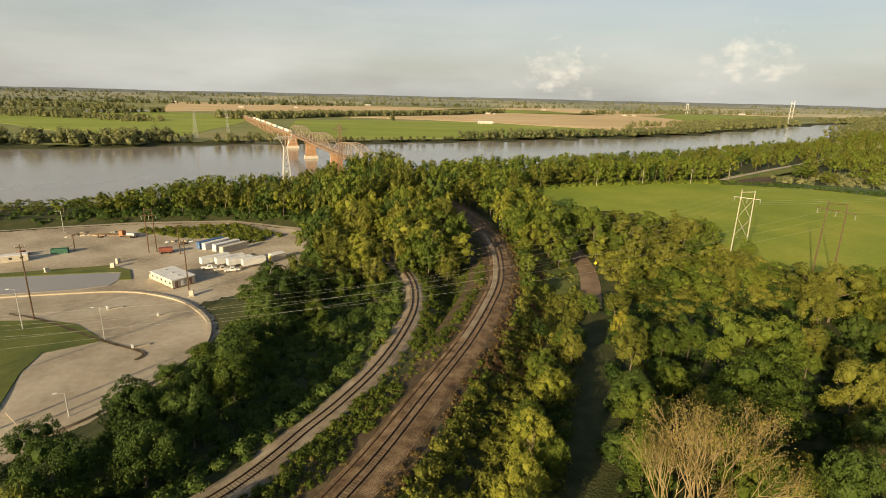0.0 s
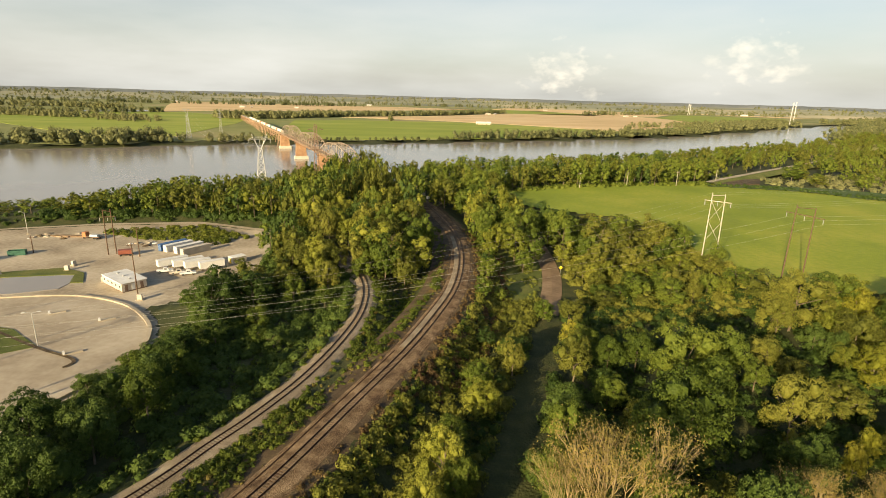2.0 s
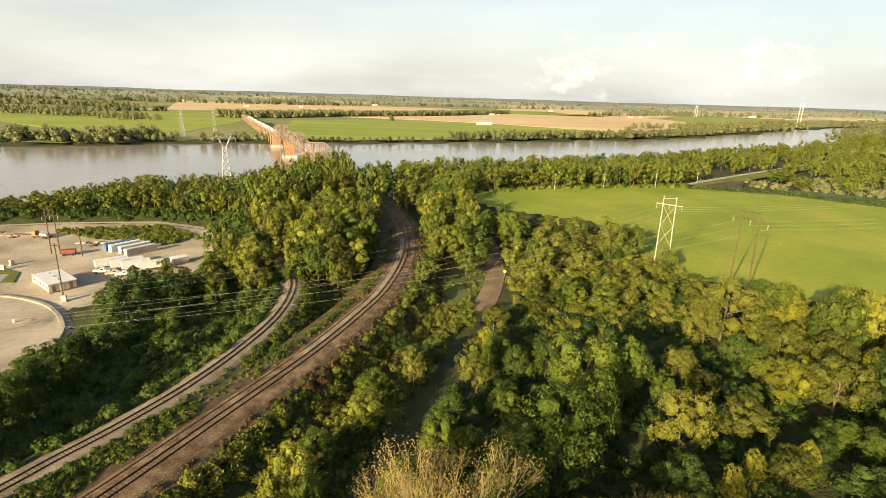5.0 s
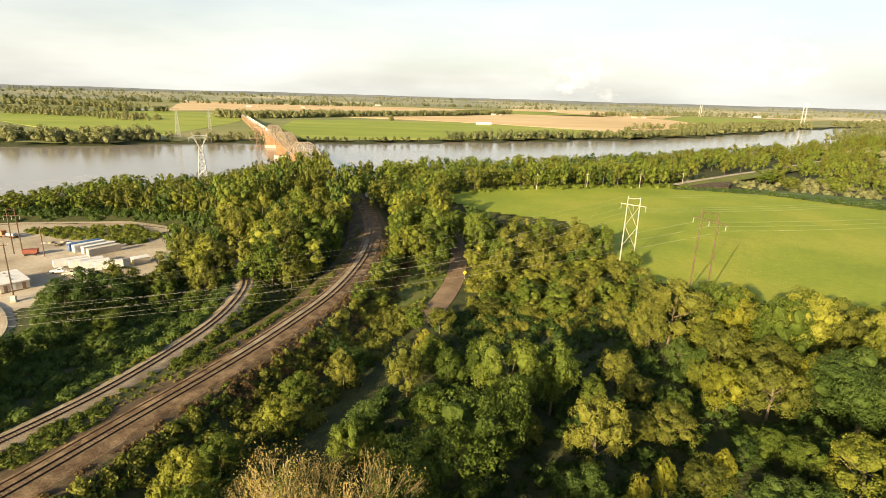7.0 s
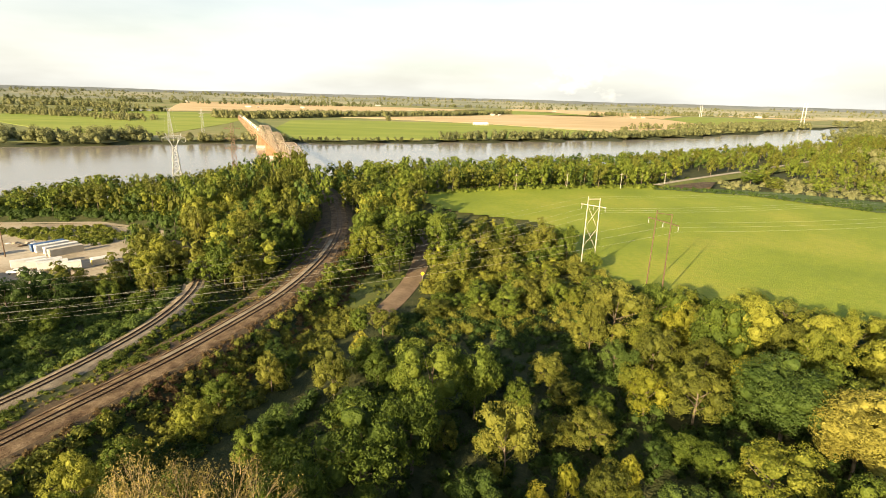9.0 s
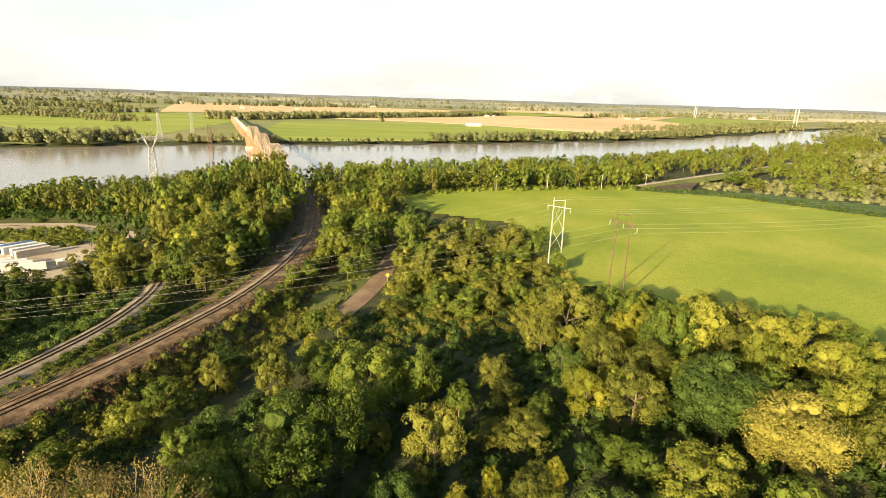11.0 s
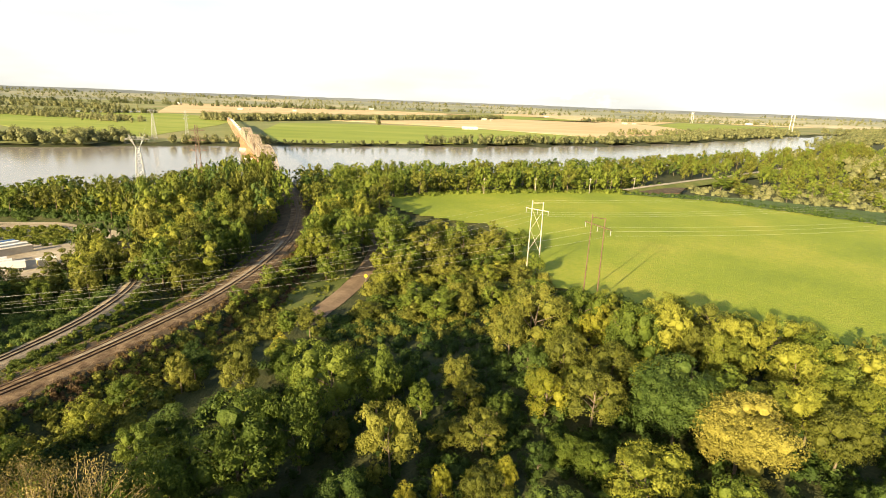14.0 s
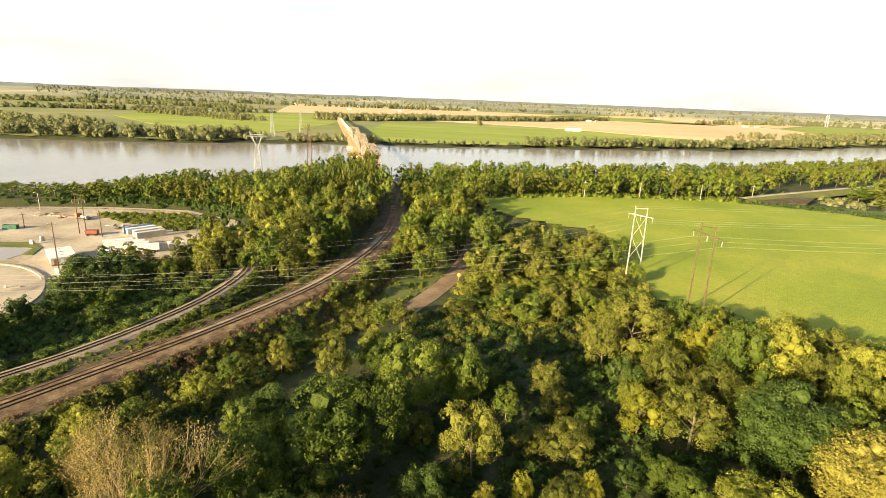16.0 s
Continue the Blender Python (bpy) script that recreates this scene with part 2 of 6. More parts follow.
class Build:
    """Gathers boxes, bars and tubes into one mesh."""

    def __init__(self):
        self.v, self.f = [], []

    def box(self, x0, x1, y0, y1, z0, z1, taper=1.0):
        n = len(self.v)
        cx, cy = (x0 + x1) / 2, (y0 + y1) / 2
        for z, k in ((z0, 1.0), (z1, taper)):
            for x, y in ((x0, y0), (x1, y0), (x1, y1), (x0, y1)):
                self.v.append((cx + (x - cx) * k, cy + (y - cy) * k, z))
        self.f += [[n + i for i in q] for q in ((3, 2, 1, 0), (4, 5, 6, 7), (0, 1, 5, 4), (1, 2, 6, 5), (2, 3, 7, 6), (3, 0, 4, 7))]
        return self

    def bar(self, a, b, r0, r1=None, sides=4):
        a, b = Vector(a), Vector(b)
        r1 = r0 if r1 is None else r1
        d = (b - a)
        if d.length < 1e-6:
            return self
        d.normalize()
        u = d.orthogonal().normalized()
        w = d.cross(u)
        n = len(self.v)
        for p, r in ((a, r0), (b, r1)):
            for i in range(sides):
                c = 2 * math.pi * (i + 0.5) / sides
                self.v.append(tuple(p + u * math.cos(c) * r + w * math.sin(c) * r))
        for i in range(sides):
            j = (i + 1) % sides
            self.f.append([n + i, n + j, n + sides + j, n + sides + i])
        self.f.append([n + i for i in reversed(range(sides))])
        self.f.append([n + sides + i for i in range(sides)])
        return self

    def line(self, pts, r, sides=4):
        """One continuous tube through the points."""
        p = [Vector(q) for q in pts]
        n = len(self.v)
        for i, q in enumerate(p):
            d = (p[min(i + 1, len(p) - 1)] - p[max(i - 1, 0)]).normalized()
            u = d.cross(Vector((0, 0, 1)))
            u = u.normalized() if u.length > 1e-4 else Vector((1, 0, 0))
            w = u.cross(d)
            for k in range(sides):
                c = 2 * math.pi * (k + 0.5) / sides
                self.v.append(tuple(q + u * math.cos(c) * r + w * math.sin(c) * r))
        for i in range(len(p) - 1):
            for k in range(sides):
                j = (k + 1) % sides
                self.f.append([n + i * sides + k, n + i * sides + j, n + (i + 1) * sides + j, n + (i + 1) * sides + k])
        self.f.append([n + k for k in reversed(range(sides))])
        self.f.append([n + (len(p) - 1) * sides + k for k in range(sides)])
        return self

    def mesh(self, name, mat, smooth=False):
        return add_mesh(name, self.v, self.f, mat, smooth)


def smoothstep(a, b, x):
    t = np.clip((x - a) / (b - a), 0, 1)
    return t * t * (3 - 2 * t)


def spline(pts, step=2.0):
    """A smooth line through plan points (Catmull-Rom), as evenly spaced points."""
    p = np.array(pts, float)
    p = np.vstack([2 * p[0] - p[1], p, 2 * p[-1] - p[-2]])
    out = []
    for i in range(1, len(p) - 2):
        n = max(2, int(np.linalg.norm(p[i + 1] - p[i]) / 0.5))
        for s in np.linspace(0, 1, n, endpoint=False):
            out.append(0.5 * (2 * p[i] + (p[i + 1] - p[i - 1]) * s + (2 * p[i - 1] - 5 * p[i] + 4 * p[i + 1] - p[i + 2]) * s * s
                              + (3 * p[i] - p[i - 1] - 3 * p[i + 1] + p[i + 2]) * s ** 3))
    out.append(p[-2])
    out = np.array(out)
    d = np.concatenate([[0], np.cumsum(np.linalg.norm(np.diff(out, axis=0), axis=1))])
    s = np.arange(0, d[-1], step)
    return np.column_stack([np.interp(s, d, out[:, k]) for k in range(out.shape[1])])


def dist_line(px, py, line):
    """Distance of many points from a polyline in plan."""
    best = np.full(np.shape(px), 1e9)
    for (ax, ay), (bx, by) in zip(line[:-1, :2], line[1:, :2]):
        dx, dy = bx - ax, by - ay
        k = np.clip(((px - ax) * dx + (py - ay) * dy) / (dx * dx + dy * dy + 1e-9), 0, 1)
        best = np.minimum(best, np.hypot(px - ax - k * dx, py - ay - k * dy))
    return best


def inside(px, py, poly):
    px, py = np.asarray(px, float), np.asarray(py, float)
    c = np.zeros(px.shape, bool)
    n = len(poly)
    for i in range(n):
        (x0, y0), (x1, y1) = poly[i], poly[(i + 1) % n]
        hit = ((y0 > py) != (y1 > py)) & (px < (x1 - x0) * (py - y0) / ((y1 - y0) or 1e-9) + x0)
        c ^= hit
    return c


def dist_poly(px, py, poly):
    """Distance outside a polygon (0 inside)."""
    ring = np.array(list(poly) + [poly[0]], float)
    return np.where(inside(px, py, poly), 0.0, dist_line(np.asarray(px, float), np.asarray(py, float), ring))


# ---- plan ----
MAIN = spline([(-32, 30), (-20, 54), (-14, 66), (-9, 77), (-2, 95), (8, 121), (15, 144), (20, 165), (22.5, 190), (22.5, 214), (20, 240), (15, 265), (7, 295), (-4, 325), (-16, 352), (-30, 382), (-52, 430)])
SIDING = spline([(-58, 30), (-42, 55), (-34, 66), (-29, 73), (-25, 82), (-20, 92), (-14, 107), (-9.5, 125), (-7, 145), (-8.5, 165), (-13, 180), (-20, 194), (-30, 207), (-45, 222)])
ROAD = spline([(20, 58), (27, 84), (34, 105), (42, 132), (48.5, 158), (54, 180), (57, 200), (58, 230), (55, 262), (46, 300), (36, 330)])
RIVER_NEAR = np.array([(-5200, -420), (-900, 120), (-420, 262), (-281, 312), (-200, 326), (-130, 345), (-92, 366), (-58, 410), (20, 470), (100, 520), (277, 640), (494, 790), (700, 1030), (919, 1290), (1500, 1900), (1950, 2300), (5200, 4700)], float)
RIVER_FAR = np.array([(-5200, 300), (-1100, 520), (-560, 690), (-465, 725), (-372, 800), (-296, 838), (-58, 926), (126, 1028), (312, 1128), (465, 1222), (680, 1405), (925, 1640), (1300, 2050), (1690, 2350), (2400, 2980), (5200, 5200)], float)
FIELD_POLY = [(48, 338), (104, 372), (176, 392), (224, 404), (262, 392), (300, 358), (420, 250), (420, 60), (250, 90), (205, 146), (186, 160), (170, 172), (148, 184), (128, 196), (118, 208), (128, 240), (116, 285), (75, 305)]
LOT_POLY = [(-300, 205), (-204, 240), (-184, 250), (-153, 262), (-110, 270), (-73, 258), (-62, 236), (-56, 205), (-58, 190), (-66, 172), (-78, 160), (-69, 150), (-63.5, 140), (-62, 129), (-64, 116), (-72, 96), (-78, 84), (-110, 60), (-300, 60)]
WATER_Z, PLAIN_Z, FIELD_Z, LOT_Z, TRACK_Z = -16.0, -12.0, 4.0, -3.0, 5.0


def ground_z(px, py):
    """Height of the land."""
    px, py = np.asarray(px, float), np.asarray(py, float)
    h = 0.9 * np.sin(px * 0.031 + 1.0) * np.cos(py * 0.027) + 0.35 * np.sin(px * 0.11) * np.sin(py * 0.13 + 0.4)
    h = h + 2.0 * smoothstep(40, 130, px)
    k = 1 - smoothstep(0, 22, dist_poly(px, py, FIELD_POLY))
    h = h * (1 - k) + FIELD_Z * k
    k = 1 - smoothstep(0, 16, dist_poly(px, py, LOT_POLY))
    h = h * (1 - k) + LOT_Z * k
    d = dist_line(px, py, ROAD)
    k = 1 - smoothstep(4.5, 12, d)
    h = h * (1 - k)
    d = dist_line(px, py, SIDING)
    k = 1 - smoothstep(4.5, 12, d)
    h = h * (1 - k) + (TRACK_Z - 1.8) * k
    d = dist_line(px, py, MAIN)
    k = 1 - smoothstep(6.0, 15, d)
    h = h * (1 - k) + (TRACK_Z - 0.75) * k
    # the river's bed and the plain beyond it
    near = np.interp(px, RIVER_NEAR[:, 0], RIVER_NEAR[:, 1])
    far = np.interp(px, RIVER_FAR[:, 0], RIVER_FAR[:, 1])
    slope = 0.9
    k = smoothstep(-34, 6, (py - near) * slope)
    h = h * (1 - k) + (WATER_Z - 3.0) * k
    k = smoothstep(-8, 10, (py - far) * slope)
    h = h * (1 - k) + PLAIN_Z * k
    return h


def axis(lo, hi, step, end, grow=1.12):
    a = list(np.arange(lo, hi + step, step))
    s, x = step, a[-1]
    while x < end:
        s *= grow
        x += s
        a.append(x)
    s, x = step, a[0]
    while x > -end:
        s *= grow
        x -= s
        a.insert(0, x)
    return np.array(a)


def sheet(name, gx, gy, zfun, mat, keep=None, lift=0.0):
    X, Y = np.meshgrid(gx, gy)
    Z = zfun(X, Y) + lift
    nx, ny = len(gx), len(gy)
    verts = np.column_stack([X.ravel(), Y.ravel(), Z.ravel()])
    i, j = np.meshgrid(np.arange(nx - 1), np.arange(ny - 1))
    a = (j * nx + i).ravel()
    if keep is not None:
        cx, cy = (X[:-1, :-1] + X[1:, 1:]).ravel() / 2, (Y[:-1, :-1] + Y[1:, 1:]).ravel() / 2
        a = a[keep(cx, cy)]
    faces = np.column_stack([a, a + 1, a + nx + 1, a + nx])
    used, inv = np.unique(faces, return_inverse=True)
    return new(name, add_mesh(name, verts[used].tolist(), inv.reshape(-1, 4).tolist(), mat, True))


def ribbon(name, line, offsets, zs, mat, closed_ends=False):
    """A strip along a plan line: cross-section offsets (to the right) and heights."""
    t = np.gradient(line[:, :2], axis=0)
    t /= np.linalg.norm(t, axis=1)[:, None]
    nrm = np.column_stack([t[:, 1], -t[:, 0]])
    k = len(offsets)
    V, F = [], []
    for i, p in enumerate(line):
        for o, z in zip(offsets, zs):
            V.append((p[0] + nrm[i, 0] * o, p[1] + nrm[i, 1] * o, z + (p[2] if len(p) > 2 else 0)))
    for i in range(len(line) - 1):
        for j in range(k - 1):
            F.append((i * k + j, (i + 1) * k + j, (i + 1) * k + j + 1, i * k + j + 1))
    return add_mesh(name, V, F, mat)


def flat_poly(name, pts, z, mat, thick=0.0):
    bm = bmesh.new()
    vs = [bm.verts.new((x, y, z)) for x, y in pts]
    f = bm.faces.new(vs)
    bm.normal_update()
    if f.normal.z < 0:
        f.normal_flip()
    if thick:
        r = bmesh.ops.extrude_face_region(bm, geom=[f])
        for v in r["geom"]:
            if isinstance(v, bmesh.types.BMVert):
                v.co.z -= thick
        bmesh.ops.recalc_face_normals(bm, faces=bm.faces[:])
    bmesh.ops.triangulate(bm, faces=bm.faces[:])
    me = bpy.data.meshes.new(name)
    bm.to_mesh(me)
    bm.free()
    me.materials.append(mat)
    return me


# ---- land and water ----
ground = sheet("ground", axis(-230, 330, 3.0, 5000), axis(-10, 470, 3.0, 5000), ground_z, FLOOR)
tagged(ground, "dark leaf-littered ground of a wooded river bank", "ground", kind="structure")

plain = sheet("ground_far", axis(-1200, 1200, 60.0, 5000, 1.1), axis(300, 2600, 30.0, 5000, 1.1), lambda x, y: 0 * x + PLAIN_Z + 0.25, PLAIN,
              keep=lambda x, y: y > np.interp(x, RIVER_FAR[:, 0], RIVER_FAR[:, 1]) + 20)
tagged(plain, "wide flat flood plain with rough grass, its colour paled by haze", "ground", kind="structure")

wl = [(x, y - 40) for x, y in RIVER_NEAR] + [(x, y + 16) for x, y in RIVER_FAR[::-1]]
river = new("water", flat_poly("water", wl, WATER_Z, WATER))
tagged(river, "broad brown silty river reflecting a pale sky", "river", kind="structure")


def plot(name, pts, mat, label, z=PLAIN_Z + 0.7, thick=0.6):
    return tagged(new(name, flat_poly(name, pts, z, mat, thick)), label, "field", kind="structure")


field = sheet("field_near", np.arange(44, 426, 4.0), np.arange(56, 410, 4.0), lambda x, y: 0 * x + FIELD_Z, FIELD, keep=lambda x, y: dist_poly(x, y, FIELD_POLY) < 7, lift=0.12)
tagged(field, "mown bright green hay field", "field", kind="structure")
corn = sheet("crop_strip", np.arange(206, 436, 3.0), np.arange(240, 440, 3.0), lambda x, y: 0 * x + FIELD_Z + 0.5 + 0.25 * np.sin(x * 1.3) * np.sin(y * 1.7), CORN,
             keep=lambda x, y: inside(x, y, [(208, 398), (232, 412), (300, 400), (434, 330), (434, 246), (330, 330), (268, 384)]))
tagged(corn, "dense dark green standing crop beside the mown field", "crop", kind="stuff")

# fields of the far plain
plot("field_green", [(-215, 905), (-62, 955), (60, 1010), (330, 1190), (430, 1290), (440, 1380), (300, 1500), (40, 1640), (-250, 1610), (-400, 1500), (-330, 1180)], FIELD_FAR, "bright green crop field beyond the river")
plot("field_tan", [(-330, 1800), (-70, 1745), (160, 1640), (330, 1500), (480, 1395), (780, 1780), (960, 2050), (1010, 2500), (900, 3000), (300, 2680), (60, 2250), (-140, 2000)], TAN, "ripe tan grain field")
plot("field_tan", [(-950, 1880), (-780, 2120), (-560, 2350), (-200, 2750), (250, 3350), (-200, 3500), (-1200, 3480), (-1650, 3380), (-1250, 2500)], TAN, "ripe tan grain field")
plot("field_green", [(-1050, 1230), (-600, 900), (-430, 905), (-480, 1300), (-560, 1620), (-850, 1850), (-1250, 1700)], FIELD_FAR, "green meadow beside the railway viaduct")
plot("field_green", [(560, 1520), (740, 1640), (1350, 2350), (1900, 3050), (1400, 3300), (1000, 2600), (990, 1950)], FIELD_FAR, "pale green crop field beyond the river")
plot("field_tan", [(1050, 2750), (1400, 3400), (900, 4300), (500, 4200), (300, 3600)], TAN, "ripe tan grain field")
plot("field_green", [(150, 2720), (800, 2700), (600, 3400), (300, 3500), (0, 3200)], FIELD_FAR, "green crop field in the distance")
plot("field_tan", [(2100, 3300), (2900, 4000), (2600, 4600), (1500, 3900)], TAN, "ripe tan grain field")
pond_far = new("water_oxbow", flat_poly("water_oxbow", [(-1280, 1640), (-1180, 1640), (-1060, 1760), (-960, 1900), (-1010, 1960), (-1150, 1830)], PLAIN_Z + 0.9, WATER, 0.5))
tagged(pond_far, "pale oxbow lake among trees on the plain", "lake", kind="structure")

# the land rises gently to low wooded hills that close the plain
# the rim's fields and woods are lightened to paint haze over them
PATCH = material("hazed_patchwork_of_fields_and_woods", ((0.165, 0.180, 0.135), (0.240, 0.250, 0.170), (0.320, 0.310, 0.200), (0.480, 0.410, 0.270)), scale=0.0016, fine=5, stretch=(0.8, 0.8, 40))


def rim(name, rings, mat, label, category):
    V, F = [], []
    k = len(rings)
    for i in range(321):
        a = radians(-80 + i * 0.5)
        for r, z, amp in rings:
            V.append((r * math.sin(a), r * math.cos(a), z + max(0, i - 140) * 0.03 * (z > 0) + amp * (noise.noise((i * 0.06, r, 0)) + 0.5 * noise.noise((i * 0.35, r, 3)) + 0.3 * noise.noise((i * 1.1, r, 5)))))
    for i in range(320):
        for j in range(k - 1):
            F.append((i * k + j, i * k + j + 1, i * k + k + j + 1, i * k + k + j))
    return tagged(new(name, add_mesh(name, V, F, mat)), label, category, kind="structure")


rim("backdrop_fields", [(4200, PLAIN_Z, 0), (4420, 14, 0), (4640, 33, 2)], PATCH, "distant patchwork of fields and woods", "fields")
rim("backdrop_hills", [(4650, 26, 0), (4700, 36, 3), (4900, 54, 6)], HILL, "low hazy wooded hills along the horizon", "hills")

# ---- the works yard ----
lot = sheet("yard_gravel", np.arange(-300, -52, 4.0), np.arange(58, 274, 4.0), lambda x, y: 0 * x + LOT_Z, GRAVEL, keep=lambda x, y: dist_poly(x, y, LOT_POLY) < 2, lift=0.10)
tagged(lot, "pale crushed gravel of a works yard", "yard", kind="structure")
ARC = spline([(-150, 157), (-138, 161.5), (-124, 165), (-109, 168), (-97, 167), (-83, 161), (-71, 150), (-65, 140), (-62.5, 129), (-65, 116), (-72, 97), (-79, 88)], 1.5)
pad = new("pavement_pad", flat_poly("pavement_pad", [tuple(p) for p in ARC] + [(-90, 98), (-99, 114), (-101, 123), (-118, 132), (-150, 140)], LOT_Z + 0.28, CONCRETE, 0.3))
tagged(pad, "pale concrete pad with a round edge", "pavement", kind="structure")
grass_a = new("grass_patch", flat_poly("grass_patch", [(-150, 141), (-114, 144), (-104, 142), (-90, 132), (-101, 124), (-99, 114), (-92, 98), (-150, 80)], LOT_Z + 0.42, GRASS, 0.4))
tagged(grass_a, "worn green grass beside the concrete pad", "grass", kind="structure")
swale = spline([(-128, 148), (-114, 143.5), (-90, 131.5), (-78, 126.5), (-75, 124), (-76, 121)], 1.5)
tagged(new("drain_channel", ribbon("drain_channel", swale, [-0.45, -0.2, 0.2, 0.45], [LOT_Z + 0.47, LOT_Z + 0.44, LOT_Z + 0.44, LOT_Z + 0.47], VERGE)), "dark shallow drain channel across the pad", "drain", kind="structure")
kerb = new("kerb", ribbon("kerb", ARC, [-0.6, -0.6, 0.5, 0.5], [LOT_Z, LOT_Z + 0.75, LOT_Z + 0.75, LOT_Z - 0.6], CONCRETE))
tagged(kerb, "raised pale concrete kerb round the pad", "kerb", kind="structure")
pond = new("water_pond", flat_poly("water_pond", [(-190, 171), (-154, 180), (-123, 187.5), (-117, 188), (-114, 181), (-114, 174), (-124, 169), (-142, 164), (-190, 156)], LOT_Z + 0.24, WATER, 0.2))
tagged(pond, "still grey settling pond beside the yard", "pond", kind="structure")
bank = new("grass_strip", flat_poly("grass_strip", [(-200, 178), (-158, 184), (-127, 196), (-116, 191), (-110, 181), (-114, 180), (-118, 188.5), (-123, 188), (-154, 180.5), (-200, 169)], LOT_Z + 0.36, GRASS, 0.3))
tagged(bank, "grassy bank along the settling pond", "grass", kind="structure")
LOOP = spline([(-260, 222), (-204, 246), (-184, 254), (-153, 265), (-110, 272), (-74, 262), (-60, 250)], 3)
loop = new("road_loop", ribbon("road_loop", LOOP, [-3.2, 3.2], [LOT_Z + 0.45, LOT_Z + 0.45], CONCRETE))
tagged(loop, "pale gravel haul road round the yard", "road", kind="structure")

# ---- the dirt road ----
lane = ROAD[ROAD[:, 1] > 156]          # further south the shaded lane is left out; dark ground stands for shade
road3 = np.column_stack([lane, ground_z(lane[:, 0], lane[:, 1])])
tagged(new("road", ribbon("road", road3, [-3.4, -1.6, 0, 1.6, 3.4], [0.15, 0.22, 0.3, 0.22, 0.15], DIRT)), "brown dirt road between trees", "road", kind="structure")
LEVEE = spline([(214, 406), (229, 421), (265, 453), (300, 484), (339, 517), (408, 578), (470, 630), (520, 640)], 3)
soil_poly = [(222, 410), (230, 403), (256, 412), (272, 440), (262, 440)]
tagged(new("bare_soil", flat_poly("bare_soil", soil_poly, FIELD_Z + 0.9, VERGE, 0.9)), "bare dark brown soil beside the levee road", "soil", kind="structure")
L3 = np.column_stack([LEVEE, 0 * LEVEE[:, 0] + 6.3])
tagged(new("ground_levee", ribbon("ground_levee", L3, [-9, -2.6, 2.6, 9], [-5, -0.1, -0.1, -3], GRASS)), "grassy earth levee beside the field", "levee", kind="structure")
tagged(new("road_levee", ribbon("road_levee", L3, [-2.3, 2.3], [0.05, 0.05], CONCRETE)), "pale gravel road on a levee", "road", kind="structure")


verge_poly = [(33, 172), (44, 164), (51, 184), (54.5, 205), (50, 222), (38, 218)]
tagged(sheet("grass_verge", np.arange(30, 58, 1.5), np.arange(160, 226, 1.5), ground_z, GRASS, keep=lambda x, y: dist_poly(x, y, verge_poly) < 0.5, lift=0.14), "green grass between the railway and the dirt road", "grass", kind="structure")


# ---- railway tracks ----
def track(name, line, z, mat, shoulder, label, near):
    z3 = np.column_stack([line, np.full(len(line), z)])
    bed = new(name, ribbon(name, z3, [-shoulder - 2.2, -shoulder, -1.5, 1.5, shoulder, shoulder + 2.2], [-1.1, -0.25, -0.10, -0.10, -0.25, -1.2], mat))
    tagged(bed, label, "railway track", kind="structure")
    fine = spline([tuple(p) for p in line[::4]], 0.62)
    f3 = np.column_stack([fine, np.full(len(fine), z)])
    for side in (-0.7525, 0.7525):
        part("rail", ribbon("rail", f3[::3], [side - 0.075, side - 0.045, side + 0.045, side + 0.075], [-0.06, 0.16, 0.16, -0.06], RAIL), bed)
    tie_me = Build().box(-1.3, 1.3, -0.12, 0.12, -0.22, -0.07, 0.97).mesh("tie", TIE)
    t = np.gradient(fine, axis=0)
    rest = Build()
    count = 0
    for p, d in zip(fine, t):
        ang = math.degrees(math.atan2(d[1], d[0])) - 90
        if near[0] < p[1] < near[1] and count < 290:
            part("tie", tie_me, bed, m=pose(p[0], p[1], z, 0, 0, ang))
            count += 1
        else:
            m = pose(p[0], p[1], z, 0, 0, ang)
            n = len(rest.v)
            for x, y, zz in ((-1.3, -.12, -.07), (1.3, -.12, -.07), (1.3, .12, -.07), (-1.3, .12, -.07), (-1.3, -.12, -.18), (1.3, -.12, -.18), (1.3, .12, -.18), (-1.3, .12, -.18)):
                rest.v.append(tuple(m @ Vector((x, y, zz))))
            rest.f += [[n + i for i in q] for q in ((0, 1, 2, 3), (4, 5, 1, 0), (5, 6, 2, 1), (6, 7, 3, 2), (7, 4, 0, 3))]
    r = part("ties", rest.mesh("ties", TIE), bed)
    r["kind"] = "stuff"
    return bed


main_bed = track("track_main", MAIN, TRACK_Z, BALLAST, 3.4, "single railway track on grey-brown ballast", (66, 240))
side_bed = track("track_siding", SIDING, TRACK_Z - 1.0, BALLAST_PALE, 2.3, "weedy railway siding on pale limestone ballast", (66, 190))
# weedy ground on both sides of the main track, and a loose rail that lies along it
m3 = np.column_stack([MAIN, np.full(len(MAIN), TRACK_Z)])
tagged(new("verge", ribbon("verge", m3, [3.0, 4.6, 6.6, 9.5], [-0.42, -0.55, -0.9, -2.4], VERGE)), "brown weedy railway verge", "verge", kind="structure")
tagged(new("verge", ribbon("verge", m3, [-11.0, -7.0, -5.4, -3.0], [-1.7, -0.75, -0.55, -0.36], VERGE)), "brown weedy railway verge", "verge", kind="structure")
i0 = int(np.argmin(abs(MAIN[:, 1] - 122)))
i1 = int(np.argmin(abs(MAIN[:, 1] - 232)))
